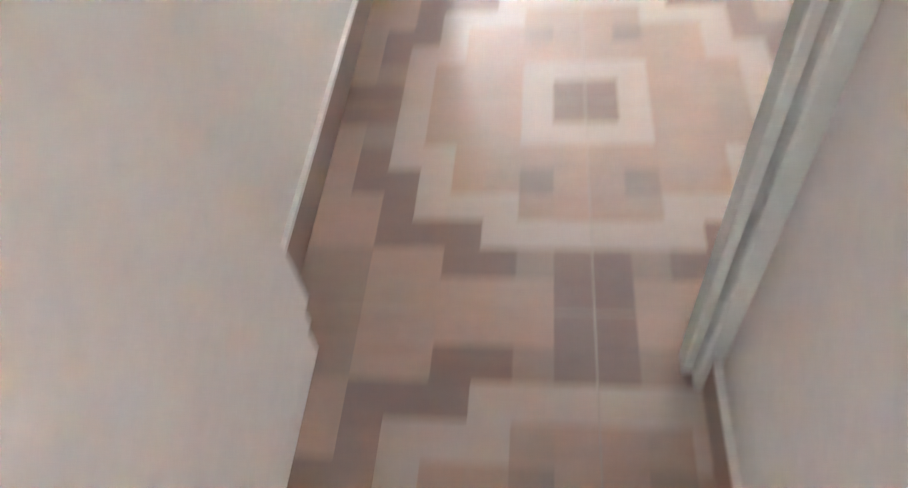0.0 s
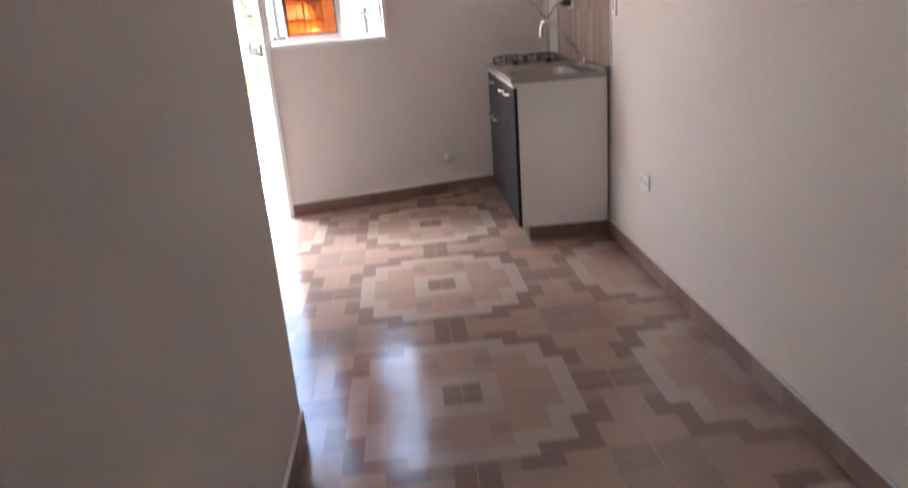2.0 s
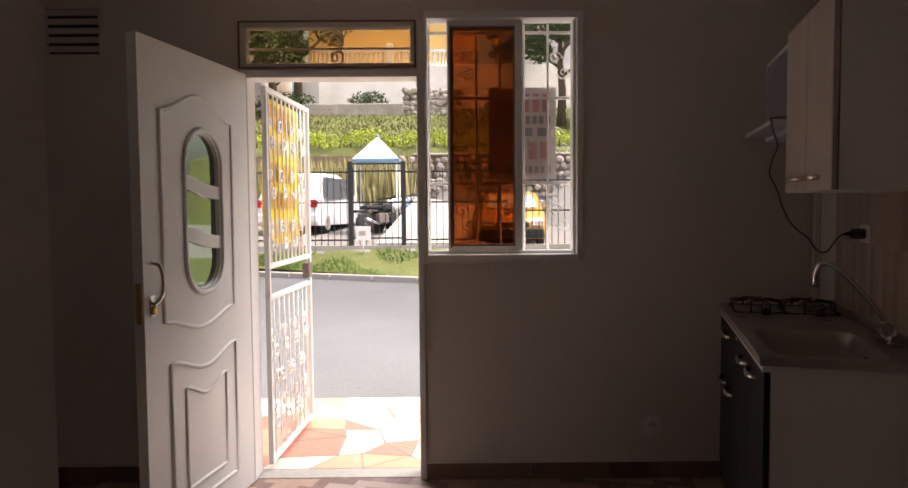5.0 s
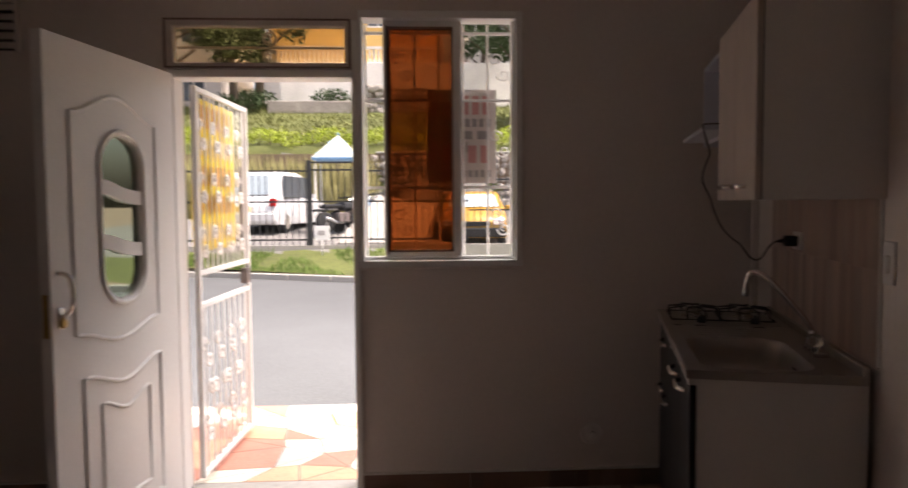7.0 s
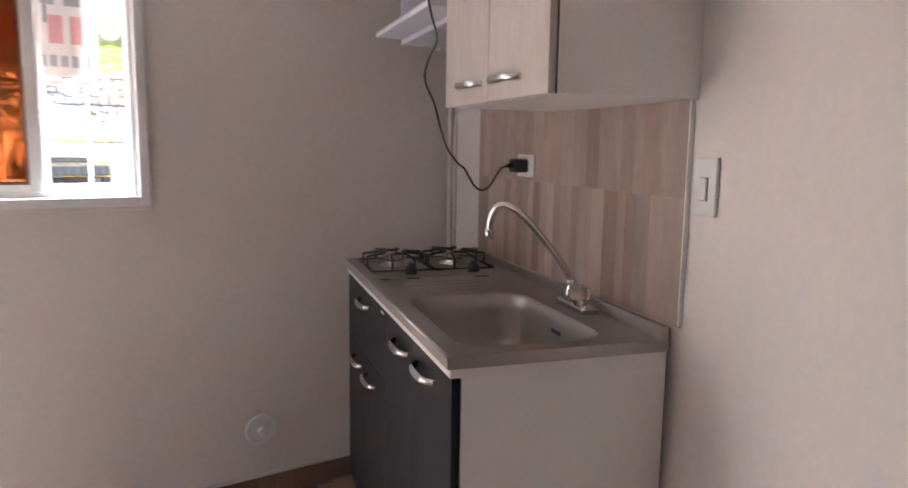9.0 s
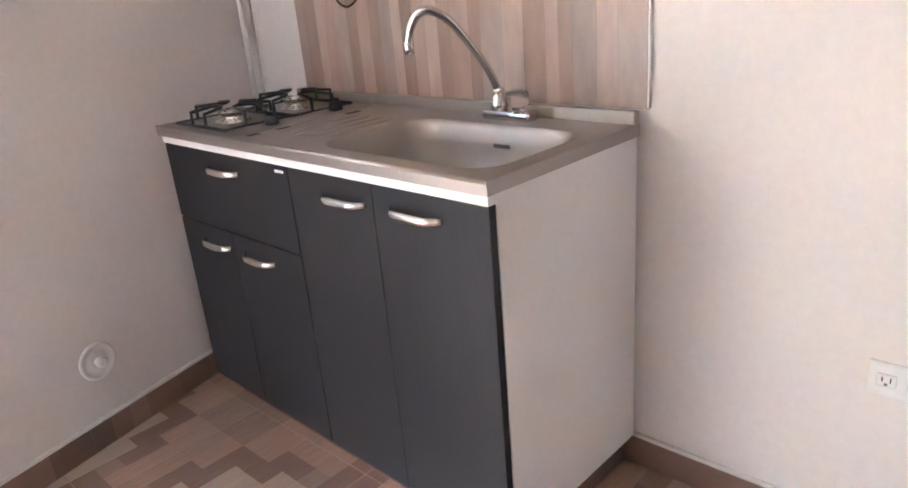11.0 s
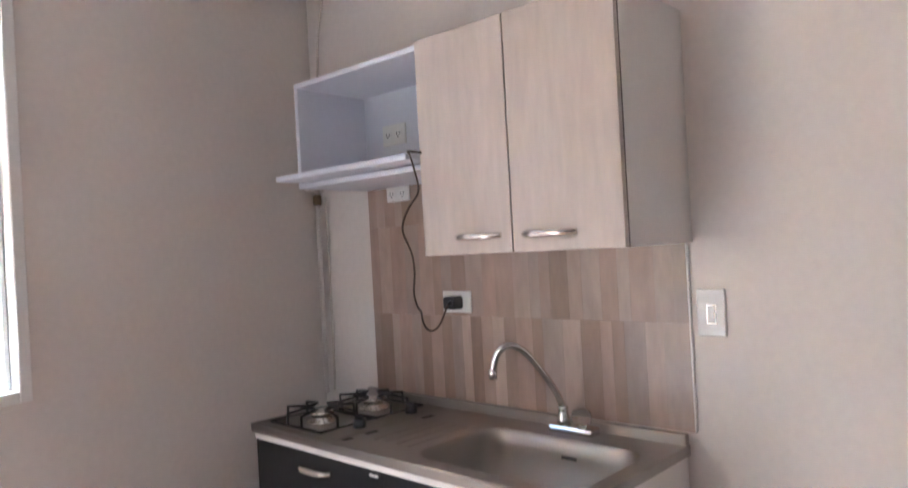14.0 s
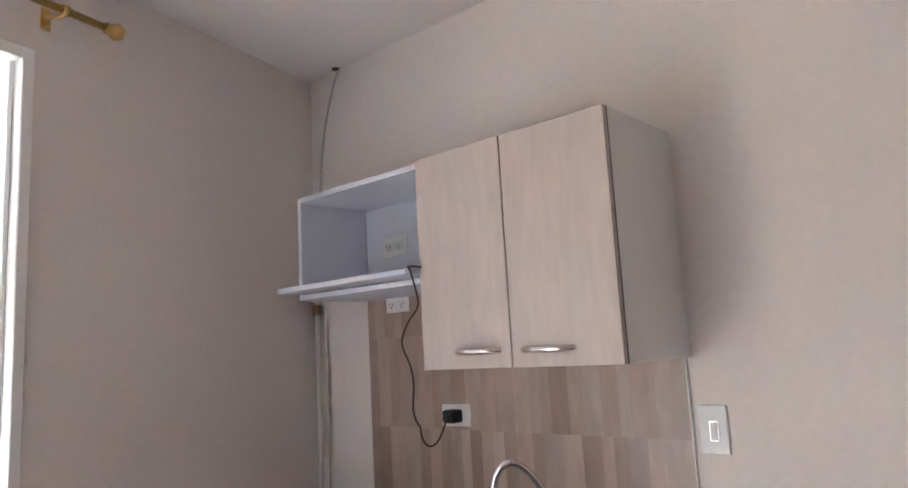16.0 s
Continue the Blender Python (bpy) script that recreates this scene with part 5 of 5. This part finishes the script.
for k in range(70):
    r = rng.uniform(0.2, 0.34)
    ob = new("stone", prot[rng.randrange(5)])
    ob.parent = rub
    ob.matrix_local = Matrix.Translation((-3.35 + (k % 10) * 0.29 + rng.uniform(-0.08, 0.08), 30.95, 5.3 + (k // 10) * 0.27 + rng.uniform(-0.05, 0.05))) @ Matrix.Rotation(rng.uniform(0, 6.28), 4, "Y") @ Matrix.Diagonal((r, r * 0.8, r * 0.7, 1))
bm = bmesh.new()
rng = random.Random(9)
for _ in range(9000):
    u = rng.uniform(-13, 5)
    v = rng.uniform(23.4, 33)
    z = gz(u, v)
    hgt = rng.uniform(0.06, 0.2)
    a = rng.uniform(0, 6.28)
    dx, dy = math.cos(a) * 0.03, math.sin(a) * 0.03
    lx, ly = rng.uniform(-0.1, 0.1), rng.uniform(-0.1, 0.1)
    bm.faces.new([bm.verts.new(q) for q in ((u - dx, v - dy, z - 0.02), (u + dx, v + dy, z - 0.02), (u + lx, v + ly, z + hgt))])
solid("bank_grass", bm, M_BANK, "rough uneven grass on the bank", "grass", FW, "stuff")

# ---- tiled floor: four mirrored tiles make one printed motif ----
S = 0.506
GX, GY = -0.958, -1.762


def print_at(i, j):
    """The printed tone of a cell, i and j cells from the motif's middle."""
    a, b = max(i, j), min(i, j)
    if a == 0:
        return 3
    if a == 1:
        return 0
    if (a, b) in ((5, 0), (5, 1), (5, 2), (4, 2), (4, 3), (4, 4)):
        return 0
    if a <= 4:
        return (2, 1, 4, 1, 2, 2, 1)[(i * 3 + j * 2) % 7] if (i + j) % 3 else 1
    if (a, b) in ((5, 3), (5, 4), (5, 5), (6, 0), (7, 0), (6, 2), (6, 3)):
        return 3
    if (a, b) in ((6, 1), (7, 6), (7, 7)) or (i, j) == (6, 6):
        return 4
    return (1, 2, 1, 1, 2)[(i // 2 + j) % 5]


def tile_bm(sx, sy):
    """One glazed tile; sx, sy say towards which corner the motif's middle lies."""
    bm = bmesh.new()
    n, h, e = 8, 0.009, S / 2 - 0.0012
    c = 2 * e / n
    grid = [[bm.verts.new((-e + c * x, -e + c * y, -0.0008 if x in (0, n) or y in (0, n) else 0)) for x in range(n + 1)] for y in range(n + 1)]
    for y in range(n):
        for x in range(n):
            i = x if sx < 0 else n - 1 - x
            j = y if sy < 0 else n - 1 - y
            bm.faces.new((grid[y][x], grid[y][x + 1], grid[y + 1][x + 1], grid[y + 1][x])).material_index = print_at(i, j)
    rim = [grid[0][x] for x in range(n + 1)] + [grid[y][n] for y in range(1, n + 1)] + [grid[n][x] for x in range(n - 1, -1, -1)] + [grid[y][0] for y in range(n - 1, 0, -1)]
    low = [bm.verts.new((v.co.x, v.co.y, -h)) for v in rim]
    for k in range(len(rim)):
        bm.faces.new((rim[k], low[k], low[(k + 1) % len(rim)], rim[(k + 1) % len(rim)])).material_index = 2
    return bm


floor = solid("floor", box(-4.5, 0.1, -6.8, 0.3, -0.06, -0.0012), M_GROUT, "glossy ceramic floor tiles printed with a wood parquet motif", "floor", kind="structure")
TILES = {(sx, sy): mesh_of("floor_tile", tile_bm(sx, sy), TILE) for sx in (-1, 1) for sy in (-1, 1)}
for ky in range(-11, 5):
    for kx in range(-8, 2):
        cx, cy = GX + (kx + 0.5) * S, GY + (ky + 0.5) * S
        if cy + S / 2 < -6.85 or cx > 0.1 or cx < -4.6 or (cy < -3.2 and cx < -1.55):
            continue
        key = (-1 if kx % 2 == 0 else 1, -1 if ky % 2 == 0 else 1)
        wall_y = [0.05 + 0.25 * (cx + dx * S / 2 + 0.5) + 0.14 for dx in (-1, 1)]
        if cy - S / 2 > max(wall_y):
            continue
        if cy + S / 2 > min(wall_y):
            bm = tile_bm(*key)
            cutp = fw(0, 0.135) - Vector((cx, cy, 0))
            bmesh.ops.bisect_plane(bm, geom=bm.verts[:] + bm.edges[:] + bm.faces[:], plane_co=cutp, plane_no=FW.to_3x3() @ Vector((0, 1, 0)), clear_outer=True)
            if not bm.faces:
                bm.free()
                continue
            me = mesh_of("floor_tile", bm, TILE)
        else:
            me = TILES[key]
        ob = new("floor_tile", me)
        ob.parent = floor
        ob.location = (cx, cy, 0)

# ---- skirting of cut floor tiles ----
M_SKIRT = [material("skirting_tile_" + n, c, 0.38, vary=0.2, scale=7, fine=45, bump=0.03, stretch=(1, 1, 5), per_object=0.25, dist=0.002) for n, c in (("brown", (0.185, 0.113, 0.088)), ("tan", (0.26, 0.16, 0.122)), ("grey", (0.215, 0.143, 0.112)), ("rose", (0.31, 0.205, 0.158)))]


def skirt_bm(w, seed):
    """A cut tile strip whose print runs over it in pieces."""
    bm = bmesh.new()
    rng = random.Random(seed)
    x = -w / 2 + 0.001
    while x < w / 2 - 0.0015:
        x1 = min(w / 2 - 0.001, x + rng.choice((0.063, 0.063, 0.126, 0.19)))
        bm_box(bm, x, x1, 0, 0.009, 0, 0.08, rng.choice((0, 0, 1, 1, 2, 3)))
        x = x1
    bmesh.ops.remove_doubles(bm, verts=bm.verts[:], dist=0.0001)
    return bm


SKIRT = [mesh_of("skirting_tile", skirt_bm(S, k), M_SKIRT) for k in range(5)]
M_CAULK = material("white_caulk", (0.74, 0.71, 0.67), 0.6, vary=0.05, bump=0.1)


def skirting(name, a, b, label="brown wood-look tile skirting"):
    """Skirting from a to b; the room lies on the right of that way."""
    a, b = Vector((*a, 0)), Vector((*b, 0))
    d = b - a
    length = d.length
    base = thing(name, label, "baseboard", Matrix.Translation(a) @ Matrix.Rotation(math.atan2(d.y, d.x), 4, "Z"), kind="structure")
    part("caulk", box(0, length, -0.0098, 0, 0.0795, 0.0895), M_CAULK, base, "thin white caulk line")
    x, k = 0.0, 0
    while x < length - 0.01:
        w = min(S, length - x)
        if w > S - 0.01:
            ob = new("skirting_tile", SKIRT[k % 5])
        else:
            ob = new("skirting_tile", mesh_of("skirting_tile", skirt_bm(w, 11 + k), M_SKIRT))
        ob.parent = base
        ob.location = (x + w / 2, -0.009, 0)
        x += S
        k += 1


skirting("baseboard_east", (0, -1.22), (0, -5.42))
skirting("baseboard_north", tuple(fw(-1.379, 0).xy), tuple(fw(0.66, 0).xy))
skirting("baseboard_north_far", tuple(fw(-4.2, 0).xy), tuple(fw(-2.245, 0).xy))
skirting("baseboard_partition", (-1.466, -5.29), (-1.466, -2.92))
skirting("baseboard_partition_end", (-1.466, -2.92), (-1.61, -2.92))
skirting("baseboard_passage_east", (-0.80, -5.43), (-0.80, -6.8))
